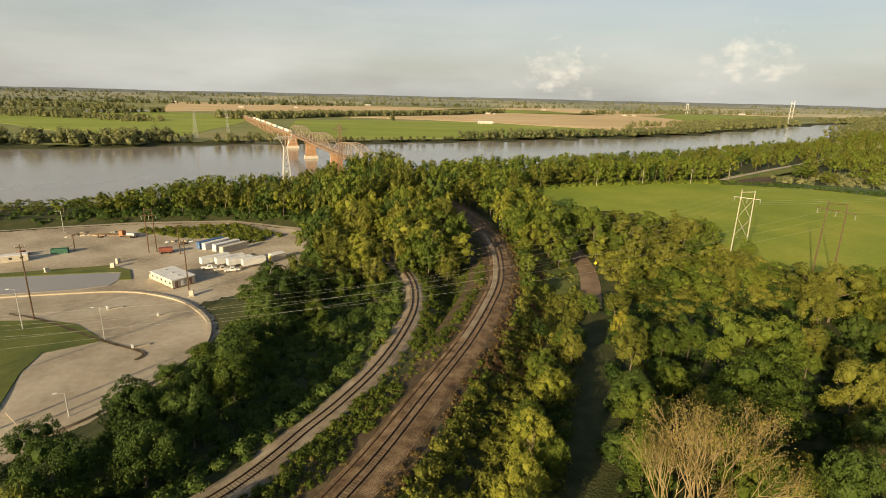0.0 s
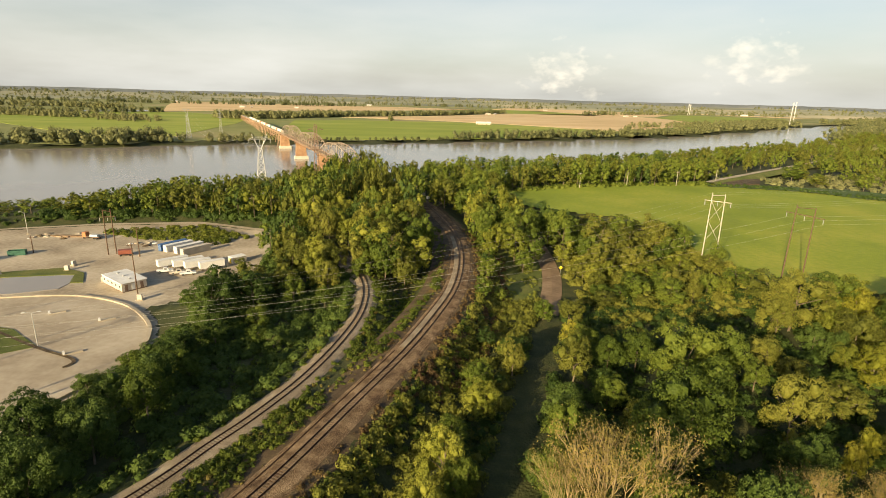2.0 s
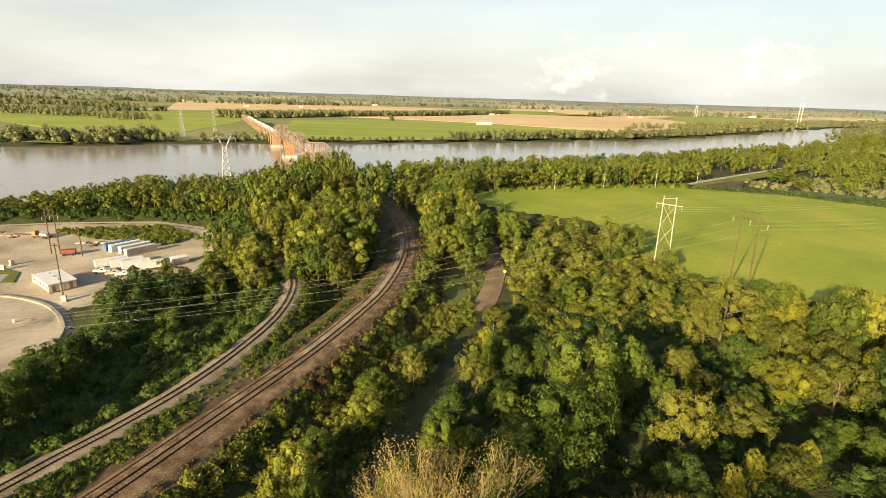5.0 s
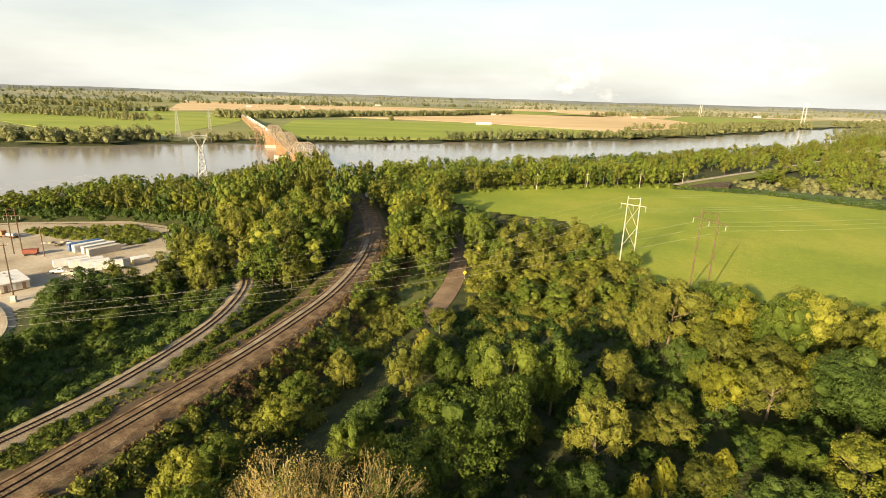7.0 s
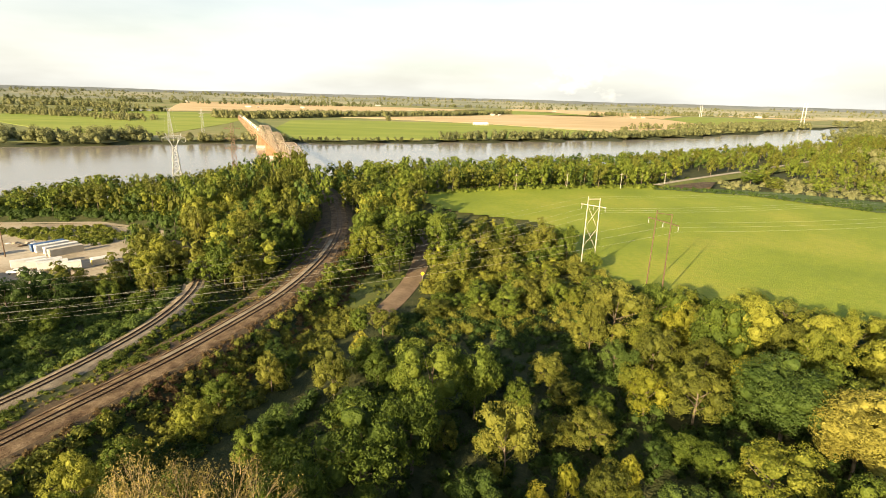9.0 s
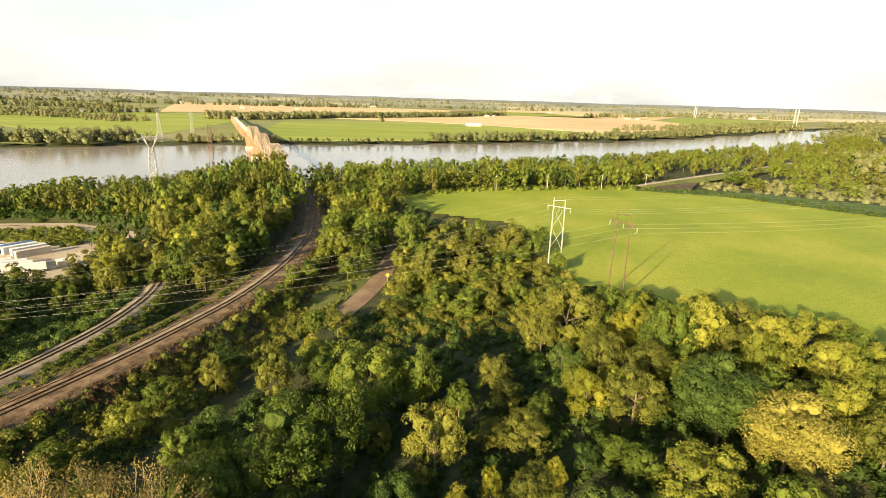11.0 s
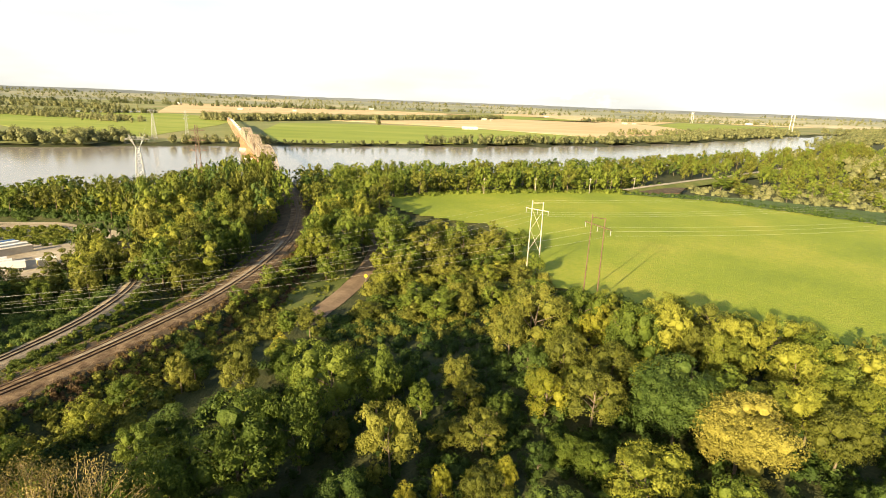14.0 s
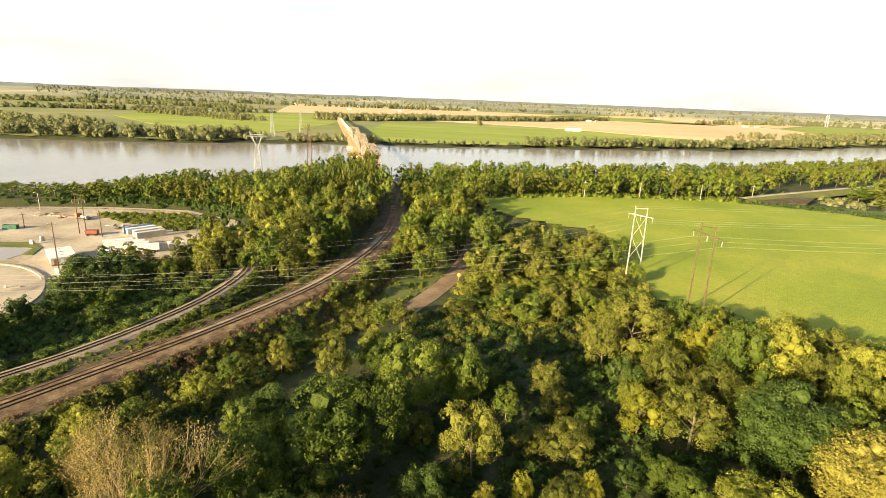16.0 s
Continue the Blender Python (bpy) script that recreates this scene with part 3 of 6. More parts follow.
tagged(new("ballast_strip", ribbon("ballast_strip", m3[i0:i1], [-2.6, -2.4, -1.1, -0.95], [-0.2, -0.06, -0.06, -0.2], BALLAST_PALE)), "pale fresh ballast spread beside the rail", "ballast", kind="structure")
for piece in (m3[8:i0], m3[i0 + 1:i0 + 24]):
    q = piece.copy()
    t = np.gradient(q[:, :2], axis=0)
    t /= np.linalg.norm(t, axis=1)[:, None]
    q[:, 0] -= t[:, 1] * 2.75
    q[:, 1] += t[:, 0] * 2.75
    q[:, 2] -= 0.16
    tagged(new("loose_rail", Build().line([tuple(p) for p in q], 0.12).mesh("loose_rail", RUST)), "long rusty rail lying beside the track", "rail")

# ---- the railway bridge ----
B0, BD = np.array([-52.4, 430.6]), np.array([-0.414, 0.910])
SPAN = 133.5
DECK = 5.2
bridge = thing("railway_bridge", (*B0, 0), "long rusty steel truss railway bridge on stone piers", "bridge", turn=math.degrees(math.atan2(BD[1], BD[0])) - 90)
NP = 14
for s in range(3):
    y0 = s * SPAN
    span = part("truss_span", Build().box(-2.6, 2.6, y0 + 0.5, y0 + SPAN - 0.5, DECK - 1.6, DECK - 0.7).mesh("truss_span", RUSTSTEEL), bridge)
    topz = [DECK + 14.6 * (1 - abs(2 * i / NP - 1) ** 2.2) ** 0.75 for i in range(NP + 1)]
    ys = [y0 + SPAN * i / NP for i in range(NP + 1)]
    for sx in (-4.6, 4.6):
        b = Build()
        b.line([(sx, y, max(z, DECK - 1)) for y, z in zip(ys, topz)], 0.42)
        part("top_chord", b.mesh("top_chord", STEEL), span)
        part("bottom_chord", Build().bar((sx, ys[0], DECK - 1.2), (sx, ys[-1], DECK - 1.2), 0.6).mesh("bottom_chord", RUSTSTEEL), span)
        for i in range(1, NP):
            part("vertical", Build().bar((sx, ys[i], DECK - 1), (sx, ys[i], topz[i]), 0.17).mesh("vertical", STEEL), span)
        for i in range(1, NP // 2):
            for u, v in ((i, i + 1), (NP - i, NP - i - 1)):
                part("diagonal", Build().bar((sx, ys[u], topz[u]), (sx, ys[v], DECK - 1), 0.13).mesh("diagonal", STEEL), span)
                part("diagonal", Build().bar((sx, ys[v], (topz[v] + DECK) / 2), (sx, ys[u], DECK - 1), 0.09).mesh("diagonal", STEEL), span)
    for i in range(2, NP - 1):
        b = Build().bar((-4.6, ys[i], topz[i]), (4.6, ys[i], topz[i]), 0.15)
        if i < NP - 2:
            b.bar((-4.6, ys[i], topz[i]), (4.6, ys[i + 1], topz[i + 1]), 0.12)
            b.bar((4.6, ys[i], topz[i]), (-4.6, ys[i + 1], topz[i + 1]), 0.12)
        part("sway_brace", b.mesh("sway_brace", STEEL), span)
    for i in range(1, NP):
        part("floor_beam", Build().bar((-4.6, ys[i], DECK - 1.4), (4.6, ys[i], DECK - 1.4), 0.35).mesh("floor_beam", RUSTSTEEL), span)
for s in range(4):
    y = s * SPAN
    b = Build().box(-6.5, 6.5, y - 2.9, y + 2.9, -13.0, DECK - 2.6, 0.86).box(-7.0, 7.0, y - 3.3, y + 3.3, DECK - 2.6, DECK - 1.7)
    pier = part("stone_pier", b.mesh("stone_pier", STONE), bridge)
    part("pier_footing", Build().box(-8.6, 8.6, y - 4.4, y + 4.4, -19, -12.6, 0.93).mesh("pier_footing", OFFWHITE), pier)
# approach viaduct beyond the river
VEND = 784.0
nb = 34
for i in range(1, nb + 1):
    y = 3 * SPAN + VEND * i / nb
    z = DECK - 5.5 * i / nb
    b = Build()
    zb = PLAIN_Z if i > 2 else WATER_Z
    if z - zb > 1.5:
        for dy in (-2.2, 2.2):
            for sx in (-1, 1):
                b.bar((sx * 4.4, y + dy, zb - 0.5), (sx * 2.0, y + dy, z - 2.2), 0.42)
            b.bar((-3.2, y + dy, (z + zb) / 2), (3.2, y + dy, (z + zb) / 2), 0.22)
            b.bar((-4.2, y + dy, zb + 0.8), (2.4, y + dy, z - 3), 0.16)
            b.bar((4.2, y + dy, zb + 0.8), (-2.4, y + dy, z - 3), 0.16)
        part("trestle_bent", b.mesh("trestle_bent", RUSTSTEEL), bridge)
b = Build()
for sx in (-1.7, 1.7):
    b.v += [(sx - 0.4, 3 * SPAN, DECK - 2.6), (sx + 0.4, 3 * SPAN, DECK - 2.6), (sx + 0.4, 3 * SPAN, DECK - 0.7), (sx - 0.4, 3 * SPAN, DECK - 0.7)]
    b.v += [(sx - 0.4, 3 * SPAN + VEND, DECK - 8.1), (sx + 0.4, 3 * SPAN + VEND, DECK - 8.1), (sx + 0.4, 3 * SPAN + VEND, DECK - 6.2), (sx - 0.4, 3 * SPAN + VEND, DECK - 6.2)]
    n = len(b.v) - 8
    b.f += [[n + i for i in q] for q in ((0, 1, 5, 4), (1, 2, 6, 5), (2, 3, 7, 6), (3, 0, 4, 7))]
part("plate_girders", b.mesh("plate_girders", RUSTSTEEL), bridge)
n0, n1 = 3 * SPAN, 3 * SPAN + VEND
part("deck", add_mesh("deck", [(-2.8, n0, DECK - .65), (2.8, n0, DECK - .65), (2.8, n1, DECK - 6.15), (-2.8, n1, DECK - 6.15)], [(0, 1, 2, 3)], OFFWHITE), bridge)
for sx in (-0.75, 0.75):
    part("rail", Build().bar((sx, 0, DECK - 0.55), (sx, n0, DECK - 0.55), 0.08).bar((sx, n0, DECK - 0.55), (sx, n1, DECK - 6.05), 0.08).mesh("rail", RAIL), bridge)


# ---- the freight train on the viaduct ----
def wagon(mat, name, label):
    ob = new(name)
    tagged(ob, label, "rail wagon", "wagons of the freight train")
    part("body", Build().box(-1.5, 1.5, -8.2, 8.2, 1.1, 4.1, 0.985).box(-1.55, 1.55, -8.3, 8.3, 0.95, 1.15).mesh("body", mat), ob)
    for i in range(9):
        y = -7.8 + i * 1.95
        b = Build()
        for sx in (-1.53, 1.53):
            b.box(sx - 0.06, sx + 0.06, y - 0.08, y + 0.08, 1.1, 4.15)
        b.box(-1.53, 1.53, y - 0.08, y + 0.08, 4.06, 4.16)
        part("rib", b.mesh("rib", mat), ob)
    for y in (-6.2, 6.2):
        b = Build()
        for dy in (-0.9, 0.9):
            for sx in (-0.8, 0.8):
                b.bar((sx - 0.07, y + dy, 0.46), (sx + 0.07, y + dy, 0.46), 0.46, sides=10)
        b.box(-1.0, 1.0, y - 1.2, y + 1.2, 0.5, 0.95)
        part("bogie", b.mesh("bogie", BLACK), ob)
    return ob


protos = [wagon(WHITE, "box_car", "white covered freight wagon on the viaduct"), wagon(OFFWHITE, "box_car", "cream weathered freight wagon on the viaduct"),
          wagon(ORANGE, "box_car", "rusty brown freight wagon on the viaduct"), wagon(GREENP, "box_car", "green freight wagon on the viaduct")]
base_m = bridge.matrix_basis
rng = random.Random(5)
seq = [1, 0, 0, 2, 0, 1, 0, 3, 0, 0, 1, 2, 0, 0, 1, 0, 2, 1, 0, 0, 1, 3, 0, 1, 0, 0, 2, 0, 1, 0]
for i, k in enumerate(seq):
    yy = n0 + 22 + i * 17.6
    m = base_m @ pose(0, yy, DECK - 0.6 - 5.5 * (yy - n0) / VEND + 0.06, -math.degrees(math.atan(5.5 / VEND)))
    if k in seq[:i]:
        copy_thing(protos[k], m)
    else:
        protos[k].matrix_basis = m


# ---- trees ----
def leaf_cloud(rs, centres, radii, count, size, flat=1.0, up=0.35, cull=0.72):
    """Leaf-clump blades spread over overlapping puffs; blades deep inside other puffs are left out."""
    w = radii ** 2
    pick = rs.choice(len(radii), size=count * 2, p=w / w.sum())
    d = rs.normal(size=(count * 2, 3))
    d[:, 2] += up * 1.2
    d /= np.linalg.norm(d, axis=1)[:, None]
    r = radii[pick] * rs.uniform(0.80, 1.12, count * 2)
    p = centres[pick] + d * r[:, None] * np.array([1, 1, flat])
    keep = np.ones(len(p), bool)
    for c, q in zip(centres, radii):
        keep &= (((p - c) / np.array([1, 1, flat])) ** 2).sum(1) > (cull * q) ** 2
    p, d = p[keep][:count], d[keep][:count]
    n = len(p)
    nrm = d + rs.normal(size=(n, 3)) * 0.45
    nrm /= np.linalg.norm(nrm, axis=1)[:, None]
    a = np.cross(nrm, rs.normal(size=(n, 3)))
    a /= np.linalg.norm(a, axis=1)[:, None]
    b = np.cross(nrm, a)
    s = size * rs.uniform(0.6, 1.4, n)[:, None]
    v = np.stack([p - a * s, p + a * s * 0.8 + nrm * s * 0.2, p + b * s * 1.1], 1).reshape(-1, 3)
    f = np.arange(n * 3).reshape(-1, 3)
    return v, f


ICO = None


def core_blobs(rs, centres, radii, k=0.70, fine=False):
    """Lumpy cores that fill the puffs."""
    global ICO
    if ICO is None:
        bm = bmesh.new()
        bmesh.ops.create_icosphere(bm, subdivisions=2, radius=1)
        ICO = [(np.array([v.co[:] for v in bm.verts]), np.array([[v.index for v in f.verts] for f in bm.faces]))]
        bm.free()
        bm = bmesh.new()
        bmesh.ops.create_icosphere(bm, subdivisions=1, radius=1)
        ICO.append((np.array([v.co[:] for v in bm.verts]), np.array([[v.index for v in f.verts] for f in bm.faces])))
        bm.free()
    iv, jf = ICO[0 if fine else 1]
    V, F, n = [], [], 0
    for c, r in zip(centres, radii):
        v = iv * (r * k * rs.uniform(0.80, 1.14, (len(iv), 1))) + c
        V.append(v)
        F.append(jf + n)
        n += len(v)
    return np.vstack(V), np.vstack(F)


def crown_arrays(seed, h, r, lobes, tufts, leaves, size, low=0.08, fine=True):
    """A crown of limb lobes, each covered with flat leafy tufts; dark gaps stay between them."""
    rs = np.random.RandomState(seed)
    k = np.arange(lobes)
    uz = -0.80 + 1.75 * (k + 0.5) / lobes + rs.uniform(-0.08, 0.08, lobes)
    uz = np.clip(uz, -0.82, 0.97)
    a = k * 2.39996 + rs.uniform(-0.45, 0.45, lobes)
    ux = np.sqrt(1 - np.where(uz < 0, 0.55 * uz, uz) ** 2)
    d = np.column_stack([ux * np.cos(a), ux * np.sin(a), uz])
    zc, hz = h * (1 + low) / 2, h * (1 - low) / 2
    lean = 1 + 0.22 * np.cos(a - rs.uniform(0, 6.28))
    reach = (rs.uniform(0.42, 0.80, lobes) * lean)[:, None]
    c = d * reach * np.array([r, r, hz]) + np.array([0, 0, zc])
    q = r * rs.uniform(0.24, 0.46, lobes)
    # tufts over the outer side of each lobe
    e = rs.normal(size=(lobes, tufts, 3)) * 0.85 + d[:, None, :] * 0.75 + np.array([0, 0, 0.30])
    e /= np.linalg.norm(e, axis=2)[:, :, None]
    tc = (c[:, None, :] + e * (q[:, None] * rs.uniform(0.80, 1.10, (lobes, tufts)))[:, :, None]).reshape(-1, 3)
    e = e.reshape(-1, 3)
    deep = np.ones(len(tc), bool)
    for m, w in zip(c, q):
        deep &= np.linalg.norm(tc - m, axis=1) > 0.72 * w
    tc, e = tc[deep], e[deep]
    tr = r * rs.uniform(0.085, 0.165, len(tc))
    pick = rs.choice(len(tc), leaves, p=tr ** 2 / (tr ** 2).sum())
    g = rs.normal(size=(leaves, 3)) * 0.9 + e[pick] * 0.7 + np.array([0, 0, 0.35])
    g /= np.linalg.norm(g, axis=1)[:, None]
    p = tc[pick] + g * (tr[pick] * rs.uniform(0.55, 1.22, leaves))[:, None] * np.array([1.15, 1.15, 0.72])
    nrm = g * 0.8 + e[pick] * 0.5 + rs.normal(size=(leaves, 3)) * 0.55
    nrm /= np.linalg.norm(nrm, axis=1)[:, None]
    u = np.cross(nrm, rs.normal(size=(leaves, 3)))
    u /= np.linalg.norm(u, axis=1)[:, None]
    w = np.cross(nrm, u)
    s = size * rs.uniform(0.55, 1.35, leaves)[:, None]
    v = np.stack([p - u * s, p + u * s * 0.85 + nrm * s * 0.25, p + w * s * 1.15], 1).reshape(-1, 3)
    f = np.arange(leaves * 3).reshape(-1, 3)
    v2, f2 = core_blobs(rs, c, q, 0.58, fine)
    verts, faces = np.vstack([v, v2]), np.vstack([f, f2 + len(v)])
    verts[:, 2] *= h / np.quantile(verts[:, 2], 0.998)
    verts[:, :2] *= r / np.quantile(np.hypot(verts[:, 0], verts[:, 1]), 0.97)
    return verts, faces


def crown_mesh(*spec, **more):
    verts, faces = crown_arrays(*spec, **more)
    return add_mesh("crown", verts.tolist(), faces.tolist(), LEAF["g"])


def trunk_mesh(seed, h, r, limbs=7, mat=BARK, rad=0.26):
    rs = random.Random(seed)
    b = Build()
    pts = [Vector((0, 0, -0.6))]
    for i in range(1, 5):
        pts.append(Vector((rs.uniform(-.3, .3) * i * 0.5, rs.uniform(-.3, .3) * i * 0.5, h * 0.19 * i)))
    for i in range(4):
        b.bar(pts[i], pts[i + 1], rad * (1 - i * 0.2), rad * (0.8 - i * 0.2), 7)
    for i in range(limbs):
        a = i * 2.4 + rs.uniform(-.4, .4)
        s = pts[2].lerp(pts[3], rs.random()) if i % 2 else pts[1].lerp(pts[2], rs.random())
        e = s + Vector((math.cos(a) * r * 0.6, math.sin(a) * r * 0.6, h * rs.uniform(0.15, 0.32)))
        b.bar(s, e, rad * 0.42, rad * 0.12, 5)
    return b.mesh("trunk", mat)


def bare_mesh(seed, h, r):
    """A dying tree: fans of pale bare twigs."""
    rs = random.Random(seed)
    b = Build()
    tips = []

    def grow(p, d, length, rad, depth):
        q = p + d * length
        b.bar(p, q, rad, rad * 0.65, 5 if depth < 2 else 3)
        if depth >= 3:
            tips.append(q)
        if depth == 4:
            return
        for i in range(3):
            e = (d + Vector((rs.uniform(-1, 1), rs.uniform(-1, 1), rs.uniform(-0.1, 0.7))) * 0.62).normalized()
            grow(q, e, length * rs.uniform(0.66, 0.86), rad * 0.6, depth + 1)

    for i in range(5):
        a = i * 1.256 + rs.uniform(-.3, .3)
        grow(Vector((math.cos(a) * r * .1, math.sin(a) * r * .1, -0.4)), Vector((math.cos(a) * r / h * 0.8, math.sin(a) * r / h * 0.8, 1)).normalized(), h * 0.36, 0.17, 0)
    return b.mesh("trunk", DEADWOOD), tips


def tips_mesh(seed, tips, count, size):
    rs = np.random.RandomState(seed)
    t = np.array([p[:] for p in tips])
    c = t[rs.choice(len(t), count)] + rs.normal(size=(count, 3)) * 0.45
    a, b = rs.normal(size=(count, 3)), rs.normal(size=(count, 3))
    a /= np.linalg.norm(a, axis=1)[:, None]
    b /= np.linalg.norm(b, axis=1)[:, None]
    v = np.stack([c - a * size, c - b * size * .5, c + a * size, c + b * size * .5], 1).reshape(-1, 3)
    return add_mesh("crown", v.tolist(), np.arange(count * 4).reshape(-1, 4).tolist(), LEAF["b"])


WORDS = {"d": "dark green", "g": "green", "o": "olive green", "y": "yellowing green", "Y": "bright yellow", "t": "golden tan", "b": "dry brown"}
NEAR = [(crown_mesh(100 + i, 14, 6, p, 17, 6600, 0.215), trunk_mesh(i, 14, 6)) for i, p in enumerate((15, 18, 13, 20, 16, 14))]
MID = [(crown_mesh(120 + i, 14, 6, p, 12, 3300, 0.31), trunk_mesh(20 + i, 14, 6)) for i, p in enumerate((14, 17, 12, 19, 15, 13))]
ROUND = [(crown_mesh(140, 14, 6, 44, 16, 12000, 0.18, low=0.2), trunk_mesh(40, 14, 6))]
BARE = []
for i in range(3):
    tm, tips = bare_mesh(300 + i, 12, 6)
    BARE.append((tips_mesh(i, tips, 5200, 0.14), tm))
placed = []


def tree(x, y, h, r, c, z=None, style=None):
    zz = float(ground_z(x, y)) if z is None else z
    rs = random.Random(int(x * 131 + y * 17))
    kind = style or ("bare" if c == "b" else "near" if y < 150 else "mid")
    models = {"bare": BARE, "near": NEAR, "mid": MID, "round": ROUND}[kind]
    crown, trunk = models[rs.randrange(len(models))]
    h0 = {"bare": 13.5}.get(kind, 14.0)
    top = thing("tree", (x, y, zz), f"{WORDS[c]} leafy tree on the wooded bank" if c != "b" else "half bare dying tree with pale twigs", "tree", "trees of the wood")
    top.matrix_basis = pose(x, y, zz, 0, 0, rs.uniform(0, 360)) @ Matrix.Diagonal((r / 6, r / 6, h / h0, 1))
    cr = part("crown", crown, top)
    cr.material_slots[0].link = "OBJECT"
    cr.material_slots[0].material = LEAF[c]
    part("trunk", trunk, top)
    placed.append((x, y, r))
    return top


# trees that stand out by place, height (m above the ground), spread and colour
for x, y, h, r, c in [(41.5, 66, 22, 7.5, "b"), (36, 67, 17, 5.5, "b"), (47, 63, 17, 6, "g"), (59, 86, 19, 9.5, "g"), (51, 78, 16, 6.5, "g"), (66, 94, 18, 7, "g"), (69, 108, 18, 8, "g"), (77, 110, 16, 6, "g"),
                      (47, 117, 13, 5, "o"), (56, 121, 10, 4.5, "g"), (63, 122, 11, 5, "g"), (24, 101, 9, 4.5, "y"), (17, 80, 12, 5, "y"), (14, 68, 11, 5, "y"), (18, 90, 8, 4, "g"),
                      (82, 93, 15, 5.5, "o"), (92, 102, 6, 4, "o"), (98, 101, 8, 5.5, "o"), (91, 86, 8, 2.2, "Y"), (86, 82, 8, 2.2, "Y"), (101, 88, 8, 2.2, "Y"), (50, 134, 8, 3, "Y"),
                      (118, 116, 9, 4.5, "y"), (110, 118, 8, 3.5, "y"), (127, 122, 12, 6.5, "o"), (117, 125, 13, 6.5, "o"), (113, 143, 17, 9, "o"), (106, 138, 13, 5, "o"), (125, 147, 16, 7, "g"), (133, 131, 19, 7.5, "g"), (141, 134, 19, 8, "y"), (157, 131, 16, 7.5, "y"), (150, 122, 16, 6, "y"), (166, 122, 15, 7, "y"), (133, 150, 15, 6, "y"), (148, 147, 16, 7.5, "y"),
                      (123, 87, 12, 7, "y"), (134, 80, 12, 6, "g"), (152, 108, 14, 6, "y"), (160, 98, 14, 6, "o"), (170, 108, 14, 6, "y"), (112, 96, 7, 4, "g"), (107, 80, 8, 5, "d"), (76, 80, 12, 5, "d"), (70, 68, 13, 5, "b"), (62, 66, 15, 5.5, "d"), (80, 66, 12, 5, "b"), (100, 66, 12, 5, "d"), (118, 72, 12, 5, "g"),
                      (-3, 190, 19, 7.5, "y"), (-12, 198, 16, 6.5, "y"), (3, 178, 14, 5, "o"), (-8, 212, 17, 7, "o"), (5, 206, 15, 6, "g"), (1, 224, 16, 7, "g"), (-18, 218, 17, 7, "y"), (-28, 190, 15, 6.5, "y"), (-36, 180, 13, 6, "o"), (-30, 232, 16, 7, "g"), (-22, 244, 18, 8, "d"),
                      (48, 273, 21, 7, "y"), (42, 282, 19, 7, "g"), (40, 248, 16, 7, "g"), (33, 236, 15, 6.5, "g"), (36, 220, 14, 6, "g"), (34, 262, 17, 7, "y"), (70, 240, 16, 7, "d"), (78, 228, 15, 7, "g"), (66, 254, 16, 7, "d"), (82, 246, 13, 6.5, "o"), (95, 226, 12, 6.5, "o"), (105, 221, 12, 6.5, "o"), (112, 232, 11, 6, "g"), (120, 236, 10, 5, "g"), (100, 242, 11, 6, "o"), (88, 214, 10, 6, "o"),
                      (-41, 96, 12, 5, "g"), (-55, 85, 13, 5.5, "d"), (-55, 66, 14, 6.5, "d"), (-46, 72, 14, 6.5, "d"), (-44, 84, 12, 5.5, "d"), (-64, 73, 12, 5, "d"), (-70, 62, 11, 5, "o"), (-49, 146, 13, 6.5, "d"), (-40, 153, 13, 6.5, "d"), (-56, 150, 11, 5, "d"), (-44, 164, 13, 6, "o"), (-52, 160, 12, 5.5, "d"), (-36, 168, 10, 5, "o"), (-21, 168, 12, 4.5, "o"), (-27, 176, 14, 5, "y"), (-37, 195, 15, 6, "o"), (-44, 205, 15, 6, "o"), (-20, 158, 7, 3.5, "g"), (-47, 113, 9, 4.5, "d"), (-46, 123, 8, 4.2, "d"), (-47, 136, 10, 4.6, "d"), (-43, 105, 10, 4.5, "d"), (-48, 96, 11, 4.6, "d"), (-10, 187, 13, 4.5, "g"), (-25, 187, 13, 4.5, "o"), (-13, 176, 6, 2.6, "g"), (-44, 113, 7, 4, "g"), (-42, 130, 8, 4, "d"), (-34, 140, 6, 3.5, "g"), (-30, 160, 9, 4.5, "g"),
                      (44, 207, 17, 6.2, "y"), (51, 204, 15, 5.2, "g"), (46, 196, 9, 4, "g"), (46, 152, 7, 4, "g"), (53, 149, 8, 4.5, "o"), (48, 221, 18, 6.5, "g"), (53, 232, 17, 6, "g"), (62.5, 236, 17, 6, "g"), (57.5, 253, 14, 5.5, "g"), (66, 222, 19, 7.5, "g"), (81, 219, 15.5, 7.5, "o"), (73, 208, 12, 6, "g"), (92, 232, 15, 7, "g"), (106, 222, 14, 7, "o"), (28, 292, 18, 7, "g"), (305, 452, 14, 9, "g"), (318, 461, 12, 8, "o"), (-16, 185, 13, 5, "o"), (-24, 181, 13, 5, "o"), (-12, 177, 9, 3.6, "g"), (24, 112, 8, 4, "g"), (39, 92, 11, 4.5, "g"), (35, 76, 13, 5, "g"), (12, 60, 11, 4.5, "o"), (33, 128, 6, 3.5, "g"), (28, 135, 5, 3, "d")]:
    tree(x, y, h, r, c)
tree(134, 104, 17, 9.5, "d", style="round")
tree(141, 95, 16, 8.8, "t", style="round")

# the wood between yard, railway, field and river
rng = random.Random(11)
near_y = lambda x: float(np.interp(x, RIVER_NEAR[:, 0], RIVER_NEAR[:, 1]))


def free(x, y, r):
    return all((x - a) ** 2 + (y - b) ** 2 > (0.62 * (r + q)) ** 2 for a, b, q in placed)


WOOD = []


